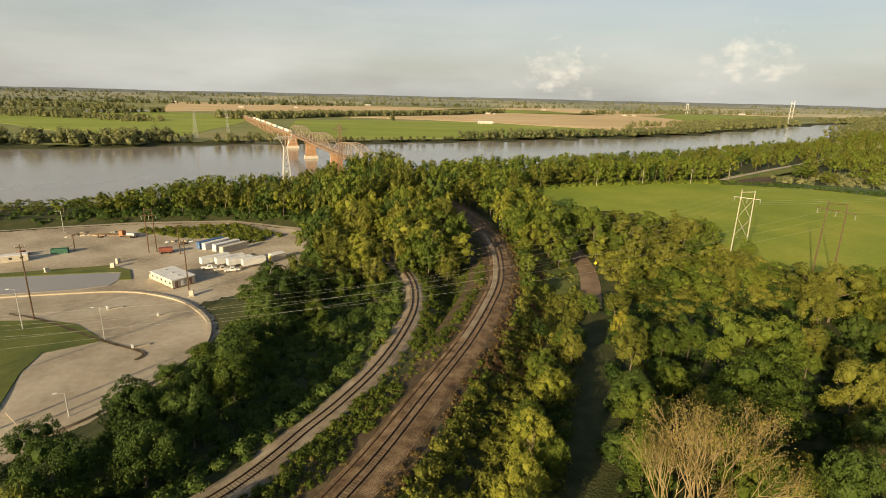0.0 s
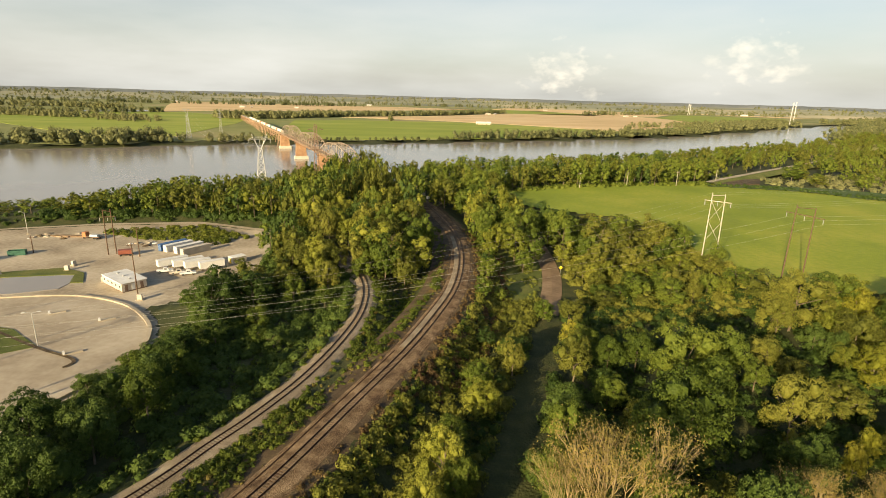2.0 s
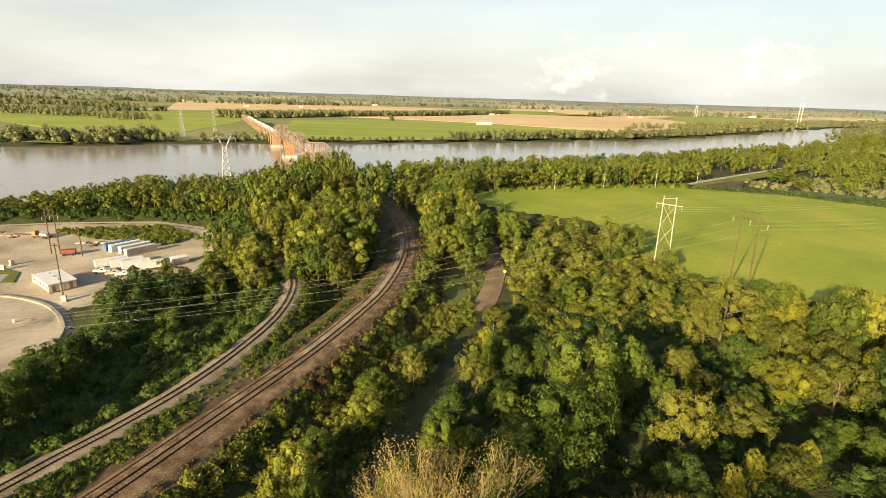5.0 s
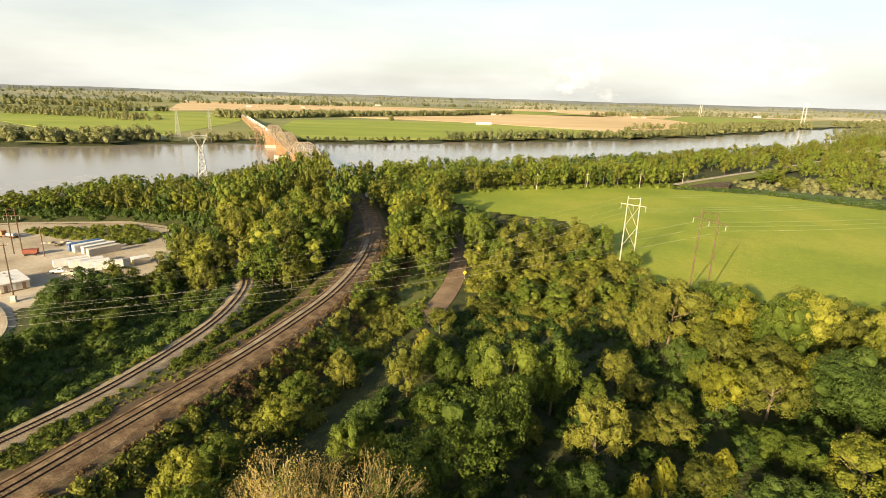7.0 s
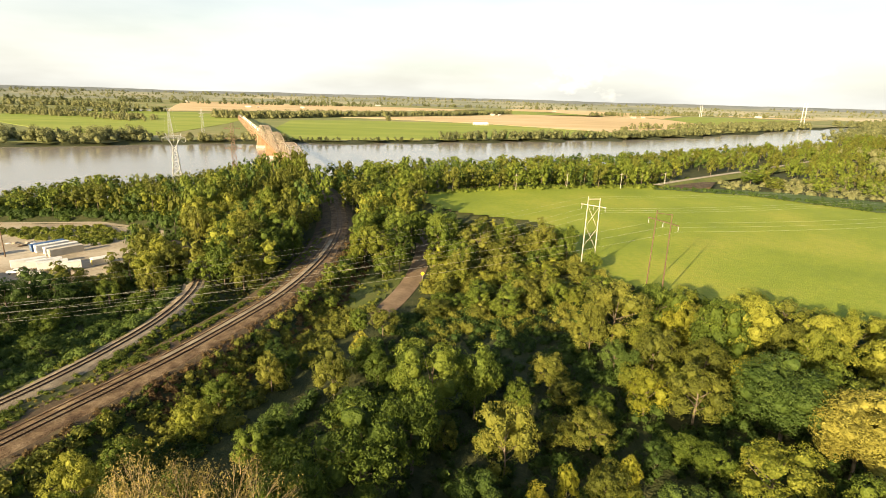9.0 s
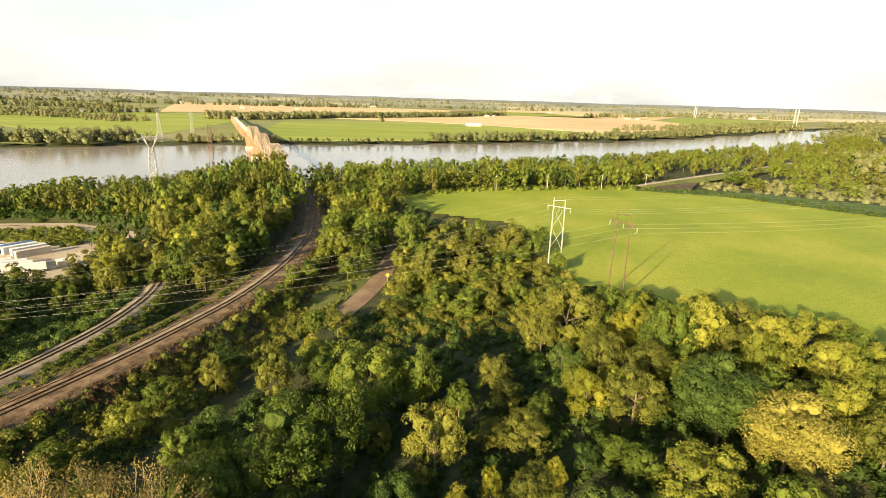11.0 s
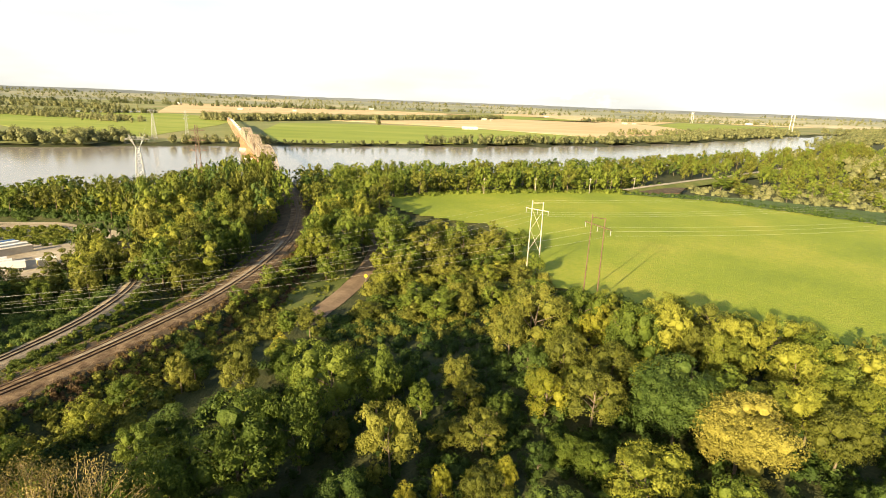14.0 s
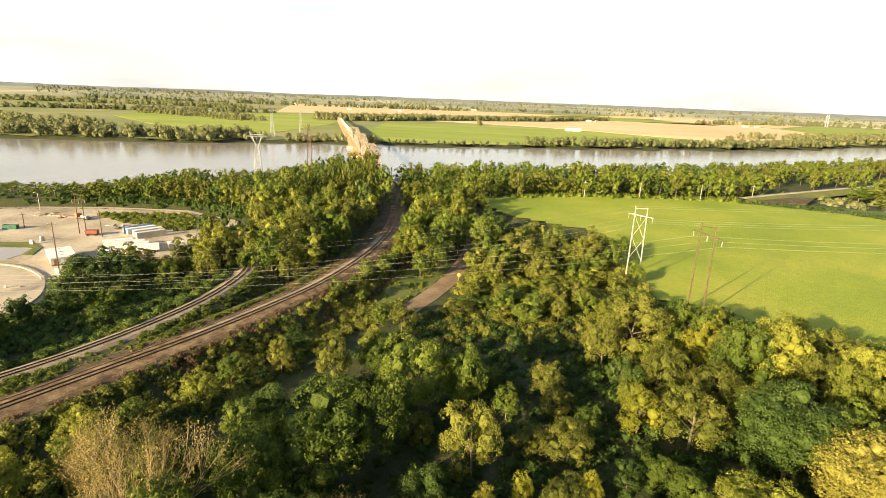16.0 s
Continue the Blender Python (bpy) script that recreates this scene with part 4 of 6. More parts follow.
def fill(poly, n, hs, rr, colours, single=False, tight=False, top=None):
    xs, ys = [p[0] for p in poly], [p[1] for p in poly]
    for _ in range(n):
        x, y = rng.uniform(min(xs), max(xs)), rng.uniform(min(ys), max(ys))
        r = rng.uniform(*rr)
        if not inside(x, y, poly) or not free(x, y, r):
            continue
        a, b = (5.0, 0.35) if tight else (8.0, 0.5)
        if dist_line(np.array(x), np.array(y), MAIN) < a + r * b or dist_line(np.array(x), np.array(y), SIDING) < 4.5 + r * 0.5 or dist_line(np.array(x), np.array(y), ROAD) < 3.2 + r * 0.45:
            continue
        if x > 205 and (dist_line(np.array(x), np.array(y), LEVEE) < 9 or dist_poly(x, y, soil_poly) < 8):
            continue
        if dist_poly(x, y, FIELD_POLY) < 1.0 or dist_poly(x, y, LOT_POLY) < 1.0 or y > near_y(x) - 6:
            continue
        h, c = rng.uniform(*hs), rng.choice(colours)
        if top:
            h = min(max(top(x) + rng.uniform(-2.2, 1.8) - float(ground_z(x, y)), hs[0]), hs[1])
            r *= min(1.0, 0.55 + h / 26)
        if single:
            tree(x, y, h, r, c)
        else:
            WOOD.append((x, y, h, r, c))
            placed.append((x, y, r))


fill([(-14, 176), (6, 170), (10, 205), (4, 262), (-8, 300), (-45, 240), (-40, 210), (-20, 205)], 260, (15, 20), (5, 7), "gyoyo", True, True)
fill([(30, 205), (52, 205), (50, 262), (40, 300), (18, 330), (10, 345), (22, 290), (31, 245)], 240, (15, 20), (4.5, 6.5), "ggoy", True, True)
fill([(14, 150), (36, 165), (44, 205), (32, 240), (27, 200)], 60, (5, 8), (2.5, 3.5), "ggd", True)
# the tops of the wood on the near bank rise from the open yard towards the railway
bank_top = lambda x: float(np.interp(x, (-250, -235, -222, -210, -203, -186, -182, -177, -154, -140, -94, -75, -52, -30, -10, 8), (-5, -9, -3, -8, 4, 8, 0, 8, 11, 14, 14, 19, 24, 28, 25, 22)))
fill([(-258, 268), (-185, 266), (-110, 282), (-70, 268), (-45, 235), (-12, 240), (8, 290), (-20, 350), (-40, 395), (-62, 395), (-95, 352), (-150, 330), (-258, 300)], 2600, (4, 25), (5.4, 8.6), "ddgggooooyy", False, True, bank_top)
fill([(-183, 268), (-110, 278), (-66, 272), (-72, 290), (-110, 300), (-180, 290)], 500, (9, 16), (4.5, 6.5), "ddgoo", False, True, bank_top)
fill([(-420, 240), (-300, 235), (-250, 268), (-250, 300), (-300, 290), (-420, 250)], 200, (3, 6), (3, 5), "ddgo")
fill([(20, 280), (50, 300), (48, 345), (104, 378), (180, 398), (250, 412), (262, 440), (200, 470), (100, 470), (30, 440), (-28, 408), (-10, 365)], 2200, (14, 19), (6.2, 9.2), "ggoogyd", False, True)
fill([(100, 440), (200, 440), (330, 560), (470, 700), (440, 740), (280, 620), (110, 500)], 600, (12, 16), (6, 8.5), "ggood")
fill([(250, 500), (380, 470), (520, 560), (700, 800), (860, 1100), (620, 860), (420, 680)], 1300, (14, 20), (5.5, 8), "ooogg")
fill([(290, 425), (330, 402), (430, 335), (760, 520), (1000, 900), (760, 820), (480, 520), (400, 480)], 1100, (9, 16), (5, 8), "ooggo")
fill([(10, 50), (70, 50), (70, 90), (44, 150), (20, 110)], 130, (6, 10), (3.2, 5.0), "ddggo", True)
fill([(106, 112), (125, 102), (176, 96), (188, 140), (150, 160), (108, 155)], 150, (11, 15), (5.0, 7.0), "oyyyogY", True)
fill([(62, 158), (112, 165), (126, 196), (112, 215), (62, 205)], 170, (5, 9), (3.6, 5.6), "goyg", True)
fill([(66, 50), (200, 50), (200, 120), (110, 150), (96, 126), (62, 128)], 170, (5, 9.5), (3.0, 4.8), "ddggo", True)
# unseen trees added behind the camera for foreground shade; the wood continues beside it
fill([(-62, -40), (-22, -40), (-40, 50), (-60, 62)], 300, (12, 16), (5, 7.5), "ddgo")
fill([(8, -40), (230, -40), (230, 44), (60, 47), (16, 40)], 900, (13, 17), (5, 7.5), "ddgo")
fill([(175, 40), (250, 40), (250, 86), (212, 130), (180, 148)], 260, (11, 15), (5, 7), "ggoy")
fill([(-60, 55), (-75, 90), (-60, 118), (-58, 160), (-25, 170), (-20, 130), (-40, 100), (-50, 55)], 60, (4, 7), (2.6, 4.2), "ddgg", True)
fill([(60, 190), (100, 200), (120, 215), (110, 245), (70, 262)], 160, (10, 14), (3.6, 6), "ooygg", True)
fill([(-62, 215), (-40, 200), (-20, 205), (-14, 240), (-50, 262), (-60, 240)], 120, (13, 17), (5, 7), "ggod")


# ---- undergrowth and far woods ----
def clumps(name, pts, zs, radii, per, size, mat, label, category, seed, flat=0.75, up=0.6):
    rs = np.random.RandomState(seed)
    c = np.column_stack([pts[:, 0], pts[:, 1], zs])
    V, F, n = [], [], 0
    for i in range(0, len(c), 60):
        v, f = leaf_cloud(rs, c[i:i + 60], radii[i:i + 60], per * len(c[i:i + 60]), size, flat, up, 0.6)
        V.append(v)
        F.append(f + n)
        n += len(v)
    cv, cf = core_blobs(rs, c, radii, 0.70)
    V.append(cv)
    faces = np.vstack(F).tolist() + (cf + n).tolist()
    ob = new(name, add_mesh(name, np.vstack(V).tolist(), faces, mat))
    return tagged(ob, label, category, kind="stuff")


SMALL = [crown_arrays(160 + i, 14, 6, 9 + i % 4, 8, 430, 0.60, low=0.0, fine=False) for i in range(6)]


def canopy(colour, seed):
    """The joined rest of the wood in one colour: whole crowns, turned and sized one by one."""
    rs = np.random.RandomState(seed)
    V, F, n = [], [], 0
    for x, y, h, r, c in WOOD:
        if c != colour:
            continue
        v, f = SMALL[rs.randint(len(SMALL))]
        a = rs.uniform(0, 6.28)
        m = np.array([[math.cos(a), -math.sin(a), 0], [math.sin(a), math.cos(a), 0], [0, 0, 1]])
        V.append((v * np.array([r / 6, r / 6, h / 14])) @ m.T + np.array([x, y, float(ground_z(x, y))]))
        F.append(f + n)
        n += len(v)
    if V:
        ob = new("wood_canopy", add_mesh("wood_canopy", np.vstack(V).tolist(), np.vstack(F).tolist(), LEAF[colour]))
        tagged(ob, WORDS[colour] + " tree crowns of the riverside wood", "woods", kind="stuff")


for k_, c_ in enumerate("dgoy"):
    canopy(c_, 70 + k_)
stems = Build()
for x, y, h, r, c in WOOD:
    z0 = float(ground_z(x, y))
    stems.bar((x, y, z0 - 0.5), (x + 0.4, y, z0 + h * 0.7), 0.28, 0.1, 5)
tagged(new("wood_trunks", stems.mesh("wood_trunks", BARK)), "grey-brown trunks in the riverside wood", "tree trunks", kind="stuff")


def scatter(seed, poly, n, ok):
    rs = np.random.RandomState(seed)
    xs, ys = [p[0] for p in poly], [p[1] for p in poly]
    p = np.column_stack([rs.uniform(min(xs), max(xs), n), rs.uniform(min(ys), max(ys), n)])
    k = inside(p[:, 0], p[:, 1], poly) & ok(p[:, 0], p[:, 1])
    return p[k]


def off_ways(x, y, main=5.6, side=3.6, road=3.8):
    return (dist_line(x, y, MAIN) > main) & (dist_line(x, y, SIDING) > side) & (dist_line(x, y, ROAD) > road) & (dist_poly(x, y, LOT_POLY) > 1.2) & (dist_poly(x, y, FIELD_POLY) > 0.5)


def brush(name, seed, poly, n, rr, per, size, mat, label, ok=off_ways, sink=0.2, flat=0.75):
    p = scatter(seed, poly, n, ok)
    r = np.random.RandomState(seed + 1).uniform(*rr, len(p))
    return clumps(name, p, ground_z(p[:, 0], p[:, 1]) + r * sink, r, per, size, mat, label, "undergrowth", seed, flat)


brush("shrubs", 1, [(-62, 50), (-20, 50), (30, 250), (-60, 262), (-58, 170), (-62, 120)], 4200, (0.9, 2.3), 50, 0.34, LEAF["d"], "dense dark green vines and shrubs beside the siding", lambda x, y: off_ways(x, y, 8.5, 4.0) & (x < np.interp(y, SIDING[:, 1], SIDING[:, 0]) + 3))
brush("shrubs", 5, [(20, 50), (210, 50), (210, 150), (120, 190), (60, 170), (25, 110), (5, 60)], 3000, (0.9, 2.4), 50, 0.36, LEAF["d"], "dark green undergrowth between trees")
brush("shrubs", 9, [(60, 140), (120, 160), (128, 195), (112, 245), (64, 262)], 900, (1.0, 2.4), 80, 0.34, LEAF["o"], "sunlit vine-covered shrubs on a slope")
brush("weeds", 13, [(-30, 55), (0, 55), (40, 230), (10, 250), (-30, 120)], 3200, (0.3, 0.95), 26, 0.24, LEAF["w"], "tall green weeds along the tracks", lambda x, y: off_ways(x, y, 5.6, 2.6))
brush("weeds", 17, [(-20, 40), (10, 60), (50, 230), (20, 250), (10, 150)], 4200, (0.22, 0.7), 18, 0.20, LEAF["r"], "rusty brown dry weeds along the tracks", lambda x, y: (dist_line(x, y, MAIN) > 3.9) & (dist_line(x, y, MAIN) < 9.0) & (dist_line(x, y, SIDING) > 2.8))
right_of = lambda x, y: x > np.interp(y, MAIN[:150, 1], MAIN[:150, 0])
brush("shrubs", 27, [(-20, 50), (14, 50), (36, 110), (44, 170), (40, 240), (20, 240), (-4, 110)], 3400, (0.3, 0.85), 24, 0.18, LEAF["r"], "dark rusty brush below the ballast slope", lambda x, y: right_of(x, y) & (dist_line(x, y, MAIN) > 4.3) & (dist_line(x, y, MAIN) < 9.0))
brush("shrubs", 29, [(-20, 50), (16, 50), (38, 110), (46, 170), (40, 240), (20, 240), (-4, 110)], 1900, (0.5, 1.5), 40, 0.26, LEAF["g"], "green shrubs below the ballast slope", lambda x, y: right_of(x, y) & (dist_line(x, y, MAIN) > 7.0) & (dist_line(x, y, MAIN) < 13))
brush("shrubs", 21, [(-150, 250), (-105, 266), (-74, 246), (-85, 233), (-118, 238)], 620, (0.8, 1.7), 44, 0.42, LEAF["w"], "green scrub behind the yard", lambda x, y: x == x)
brush("shrubs", 25, [(-200, 262), (260, 440), (260, 470), (-30, 440), (-200, 320)], 900, (1.5, 3.5), 40, 0.7, LEAF["g"], "green river bank scrub", lambda x, y: off_ways(x, y, 9, 6) & (y < np.interp(x, RIVER_NEAR[:, 0], RIVER_NEAR[:, 1]) - 8))


brush("shrubs", 51, [(-12, 50), (16, 50), (36, 105), (50, 160), (56, 205), (34, 235), (28, 190), (14, 130)], 3400, (0.8, 2.0), 48, 0.33, LEAF["o"], "green shrubs between the railway and the dirt road", lambda x, y: off_ways(x, y, 7.5, 5, 3.4) & ~((y > 168) & (x > 35)))
brush("shrubs", 55, [(-420, 238), (-204, 250), (-110, 276), (-64, 262), (-66, 275), (-110, 292), (-204, 270), (-420, 256)], 700, (0.8, 1.9), 44, 0.40, LEAF["d"], "dark green hedge behind the yard", lambda x, y: dist_poly(x, y, LOT_POLY) > 5)


brush("shrubs", 57, [(-186, 258), (-150, 268), (-110, 276), (-66, 264), (-60, 300), (-110, 308), (-186, 296)], 1300, (1.5, 4.0), 44, 0.5, LEAF["d"], "dark green shrubs under the trees behind the yard", lambda x, y: (dist_poly(x, y, LOT_POLY) > 2) & (dist_line(x, y, LOOP) > 6.0))


between = [tuple(p) for p in SIDING if p[1] < 180] + [tuple(p) for p in MAIN[::-1] if p[1] < 190]
brush("weeds", 61, between, 9000, (0.35, 1.1), 26, 0.24, LEAF["w"], "tall green weeds between the two tracks", lambda x, y: (dist_line(x, y, MAIN) > 5.2) & (dist_line(x, y, SIDING) > 2.5) & (np.sin(x * 0.21 + y * 0.17) + np.sin(y * 0.09 + 1.0) > -0.7))
brush("weeds", 63, between, 2600, (0.25, 0.7), 18, 0.17, LEAF["b"], "dry tan weeds between the two tracks", lambda x, y: (dist_line(x, y, MAIN) > 4.0) & (dist_line(x, y, SIDING) > 3.0))
brush("shrubs", 65, [(10, 110), (24, 140), (31, 180), (33, 215), (40, 215), (38, 170), (30, 135), (18, 105)], 1200, (0.5, 1.4), 30, 0.22, LEAF["r"], "rusty brown shrubs below the railway bank", lambda x, y: off_ways(x, y, 5.0, 4, 3.5))


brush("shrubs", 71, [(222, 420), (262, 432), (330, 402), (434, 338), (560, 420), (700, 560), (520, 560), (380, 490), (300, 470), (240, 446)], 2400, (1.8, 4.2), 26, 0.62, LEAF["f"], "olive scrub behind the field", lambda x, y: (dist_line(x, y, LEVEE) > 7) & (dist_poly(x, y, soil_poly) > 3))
brush("crop_rows", 73, [(208, 400), (232, 413), (300, 402), (434, 332), (434, 246), (330, 330), (268, 384)], 2600, (1.0, 1.9), 20, 0.42, LEAF["d"], "dense dark green crop at the field's edge", lambda x, y: dist_poly(x, y, soil_poly) > 2, 0.55)


brush("weeds", 81, verge_poly, 700, (0.3, 0.9), 26, 0.22, LEAF["w"], "tall green weeds beside the dirt road", lambda x, y: off_ways(x, y, 6, 4, 3.6) & (np.sin(x * 0.7) + np.sin(y * 0.45) > 0.2))


brush("shrubs", 85, [(44, 340), (104, 374), (176, 394), (224, 406), (230, 420), (170, 410), (100, 391), (36, 352)], 900, (1.6, 3.6), 40, 0.45, LEAF["g"], "green hedge along the field's far edge", lambda x, y: dist_poly(x, y, FIELD_POLY) > 0.6)


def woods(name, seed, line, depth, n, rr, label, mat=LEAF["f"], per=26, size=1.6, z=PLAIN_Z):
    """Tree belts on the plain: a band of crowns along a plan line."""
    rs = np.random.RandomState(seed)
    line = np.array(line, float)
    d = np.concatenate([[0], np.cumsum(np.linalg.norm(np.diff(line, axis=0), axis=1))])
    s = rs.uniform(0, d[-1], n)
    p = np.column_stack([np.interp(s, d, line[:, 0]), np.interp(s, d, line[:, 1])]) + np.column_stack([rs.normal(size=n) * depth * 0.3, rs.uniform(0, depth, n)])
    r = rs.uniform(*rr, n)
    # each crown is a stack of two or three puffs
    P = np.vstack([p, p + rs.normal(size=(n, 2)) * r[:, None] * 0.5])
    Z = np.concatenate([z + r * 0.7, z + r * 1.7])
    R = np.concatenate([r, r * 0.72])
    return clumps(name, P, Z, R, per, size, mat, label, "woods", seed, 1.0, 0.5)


far_at = lambda x: float(np.interp(x, RIVER_FAR[:, 0], RIVER_FAR[:, 1]))
belt = lambda x0, x1, dy, n=14: [(x, far_at(x) + dy) for x in np.linspace(x0, x1, n)]
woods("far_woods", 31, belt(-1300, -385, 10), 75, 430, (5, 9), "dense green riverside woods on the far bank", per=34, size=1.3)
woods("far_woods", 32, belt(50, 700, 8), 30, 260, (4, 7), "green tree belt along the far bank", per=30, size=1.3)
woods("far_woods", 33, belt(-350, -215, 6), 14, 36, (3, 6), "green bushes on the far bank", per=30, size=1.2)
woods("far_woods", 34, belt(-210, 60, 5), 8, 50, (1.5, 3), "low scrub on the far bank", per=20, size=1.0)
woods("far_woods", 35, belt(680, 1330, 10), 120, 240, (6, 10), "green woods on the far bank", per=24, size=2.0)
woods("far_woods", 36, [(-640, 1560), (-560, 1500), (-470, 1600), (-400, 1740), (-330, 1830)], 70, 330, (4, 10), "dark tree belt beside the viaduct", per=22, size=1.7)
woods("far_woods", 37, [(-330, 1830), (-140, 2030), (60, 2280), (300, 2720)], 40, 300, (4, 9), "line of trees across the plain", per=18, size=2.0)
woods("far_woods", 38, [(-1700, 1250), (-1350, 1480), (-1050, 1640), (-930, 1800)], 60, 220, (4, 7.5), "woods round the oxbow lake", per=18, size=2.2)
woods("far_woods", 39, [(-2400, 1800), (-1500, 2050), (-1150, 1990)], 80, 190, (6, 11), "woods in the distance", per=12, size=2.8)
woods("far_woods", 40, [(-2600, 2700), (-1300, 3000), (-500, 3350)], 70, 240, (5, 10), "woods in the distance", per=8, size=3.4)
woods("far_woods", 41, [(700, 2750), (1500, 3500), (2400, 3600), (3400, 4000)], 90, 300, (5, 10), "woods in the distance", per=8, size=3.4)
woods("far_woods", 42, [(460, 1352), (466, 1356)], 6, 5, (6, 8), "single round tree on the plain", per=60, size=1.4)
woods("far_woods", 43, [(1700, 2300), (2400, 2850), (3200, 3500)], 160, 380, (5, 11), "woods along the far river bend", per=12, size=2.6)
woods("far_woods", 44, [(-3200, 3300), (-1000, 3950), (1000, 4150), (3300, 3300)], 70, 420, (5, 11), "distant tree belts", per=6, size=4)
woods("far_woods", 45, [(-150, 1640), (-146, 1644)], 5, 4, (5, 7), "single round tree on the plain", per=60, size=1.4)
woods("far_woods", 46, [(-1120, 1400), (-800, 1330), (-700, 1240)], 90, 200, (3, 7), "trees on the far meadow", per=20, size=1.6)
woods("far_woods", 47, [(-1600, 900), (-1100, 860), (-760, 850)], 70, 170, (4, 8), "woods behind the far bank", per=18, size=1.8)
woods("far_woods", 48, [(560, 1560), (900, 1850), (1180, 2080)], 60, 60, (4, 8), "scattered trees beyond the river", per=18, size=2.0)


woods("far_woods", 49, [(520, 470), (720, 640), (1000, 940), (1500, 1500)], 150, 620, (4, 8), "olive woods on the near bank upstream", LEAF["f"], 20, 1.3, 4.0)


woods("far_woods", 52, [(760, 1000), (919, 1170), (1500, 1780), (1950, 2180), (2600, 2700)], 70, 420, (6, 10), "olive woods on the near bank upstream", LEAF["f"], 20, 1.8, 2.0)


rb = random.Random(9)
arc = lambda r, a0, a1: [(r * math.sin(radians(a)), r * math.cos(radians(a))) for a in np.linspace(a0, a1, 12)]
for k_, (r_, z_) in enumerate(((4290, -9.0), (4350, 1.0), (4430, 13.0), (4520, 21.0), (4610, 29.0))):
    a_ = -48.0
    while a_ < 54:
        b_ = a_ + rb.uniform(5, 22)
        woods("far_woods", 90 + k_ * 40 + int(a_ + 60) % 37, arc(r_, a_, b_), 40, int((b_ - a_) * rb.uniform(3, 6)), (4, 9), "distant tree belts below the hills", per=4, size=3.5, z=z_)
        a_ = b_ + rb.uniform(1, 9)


# ---- power lines ----
def h_frame(name, x, y, z, h, gap, turn, mat, label, brace=True):
    ob = thing(name, (x, y, z), label, "power pole", "power line", turn)
    for sx in (-gap / 2, gap / 2):
        part("pole", Build().bar((sx * 1.12, 0, -1.5), (sx, 0, h), 0.25, 0.16, 8).mesh("pole", mat), ob)
    part("crossarm", Build().box(-gap * 1.05, gap * 1.05, -0.12, 0.12, h - 3.2, h - 2.95).mesh("crossarm", mat), ob)
    part("top_beam", Build().bar((-gap / 2, 0, h - 0.3), (gap / 2, 0, h - 1.0), 0.13).mesh("top_beam", mat), ob)
    if brace:
        b = Build()
        g = gap / 2
        b.bar((-g, 0, h * 0.30), (g, 0, h * 0.58), 0.08).bar((g, 0, h * 0.30), (-g, 0, h * 0.58), 0.08)
        b.bar((-g, 0, h * 0.58), (g, 0, h - 3.2), 0.075).bar((g, 0, h * 0.58), (-g, 0, h - 3.2), 0.075)
        part("cross_brace", b.mesh("cross_brace", mat), ob)
    for k in (-1.0, 0.0, 1.0):
        b = Build()
        for i in range(5):
            b.bar((k * gap, 0, h - 3.4 - i * 0.3), (k * gap, 0, h - 3.62 - i * 0.3), 0.15, 0.09, 6)
        part("insulator", b.mesh("insulator", GALV), ob)
    return ob


def span_wire(a, b, sag, n=24):
    a, b = Vector(a), Vector(b)
    return [tuple(a.lerp(b, i / n) - Vector((0, 0, sag * 4 * (i / n) * (1 - i / n)))) for i in range(n + 1)]


def wires(name, ends, sag, r, mat, label):
    for a, b in ends:
        tagged(new(name, Build().line(span_wire(a, b, sag), r, 3).mesh(name, mat)), label, "wire", "overhead wires")


def tips_of(x, y, z, turn, gap, h, ks=(-1.0, 0.0, 1.0)):
    m = pose(x, y, z, 0, 0, turn)
    return [m @ Vector((k * gap, 0, h)) for k in ks]


# bleached pole frames from the yard across the railway to the field
HF = [(-86, 90, LOT_Z, 25.0, 30), (121.2, 208.6, FIELD_Z - 0.6, 26.6, 50), (478, 394, FIELD_Z, 25.0, 27)]
for x, y, z, h, t in HF:
    h_frame("power_pole", x, y, z, h, 4.6, t + 90, PALEPOLE, "bleached wooden H-frame power pole")
for (x0, y0, z0, h0, t0), (x1, y1, z1, h1, t1) in zip(HF, HF[1:]):
    a, b = tips_of(x0, y0, z0, t0 + 90, 4.6, h0 - 4.9), tips_of(x1, y1, z1, t1 + 90, 4.6, h1 - 4.9)
    wires("power_wire", list(zip(a, b)), 6.5, 0.019, WIRE, "bright power wire between pole frames")
    a, b = tips_of(x0, y0, z0, t0 + 90, 4.6, h0, (-0.5, 0.5)), tips_of(x1, y1, z1, t1 + 90, 4.6, h1, (-0.5, 0.5))
    wires("shield_wire", list(zip(a, b)), 5.0, 0.012, WIRE, "thin shield wire over the power line")
# brown wooden pole pair and its line
BR = [(-116, 96, LOT_Z, 23.0, 24), (136, 180, FIELD_Z - 0.8, 28.0, 24), (490, 350, FIELD_Z, 23.0, 24)]
for x, y, z, h, t in BR:
    h_frame("power_pole", x, y, z, h, 6.2, t + 90, WOODPOLE, "brown wooden double power pole", False)
for (x0, y0, z0, h0, t0), (x1, y1, z1, h1, t1) in zip(BR, BR[1:]):
    for dz in (4.9,):
        a, b = tips_of(x0, y0, z0, t0 + 90, 6.2, h0 - dz), tips_of(x1, y1, z1, t1 + 90, 6.2, h1 - dz)
        wires("power_wire", list(zip(a, b)), 6.0, 0.018, WIRE, "bright power wire between pole pairs")


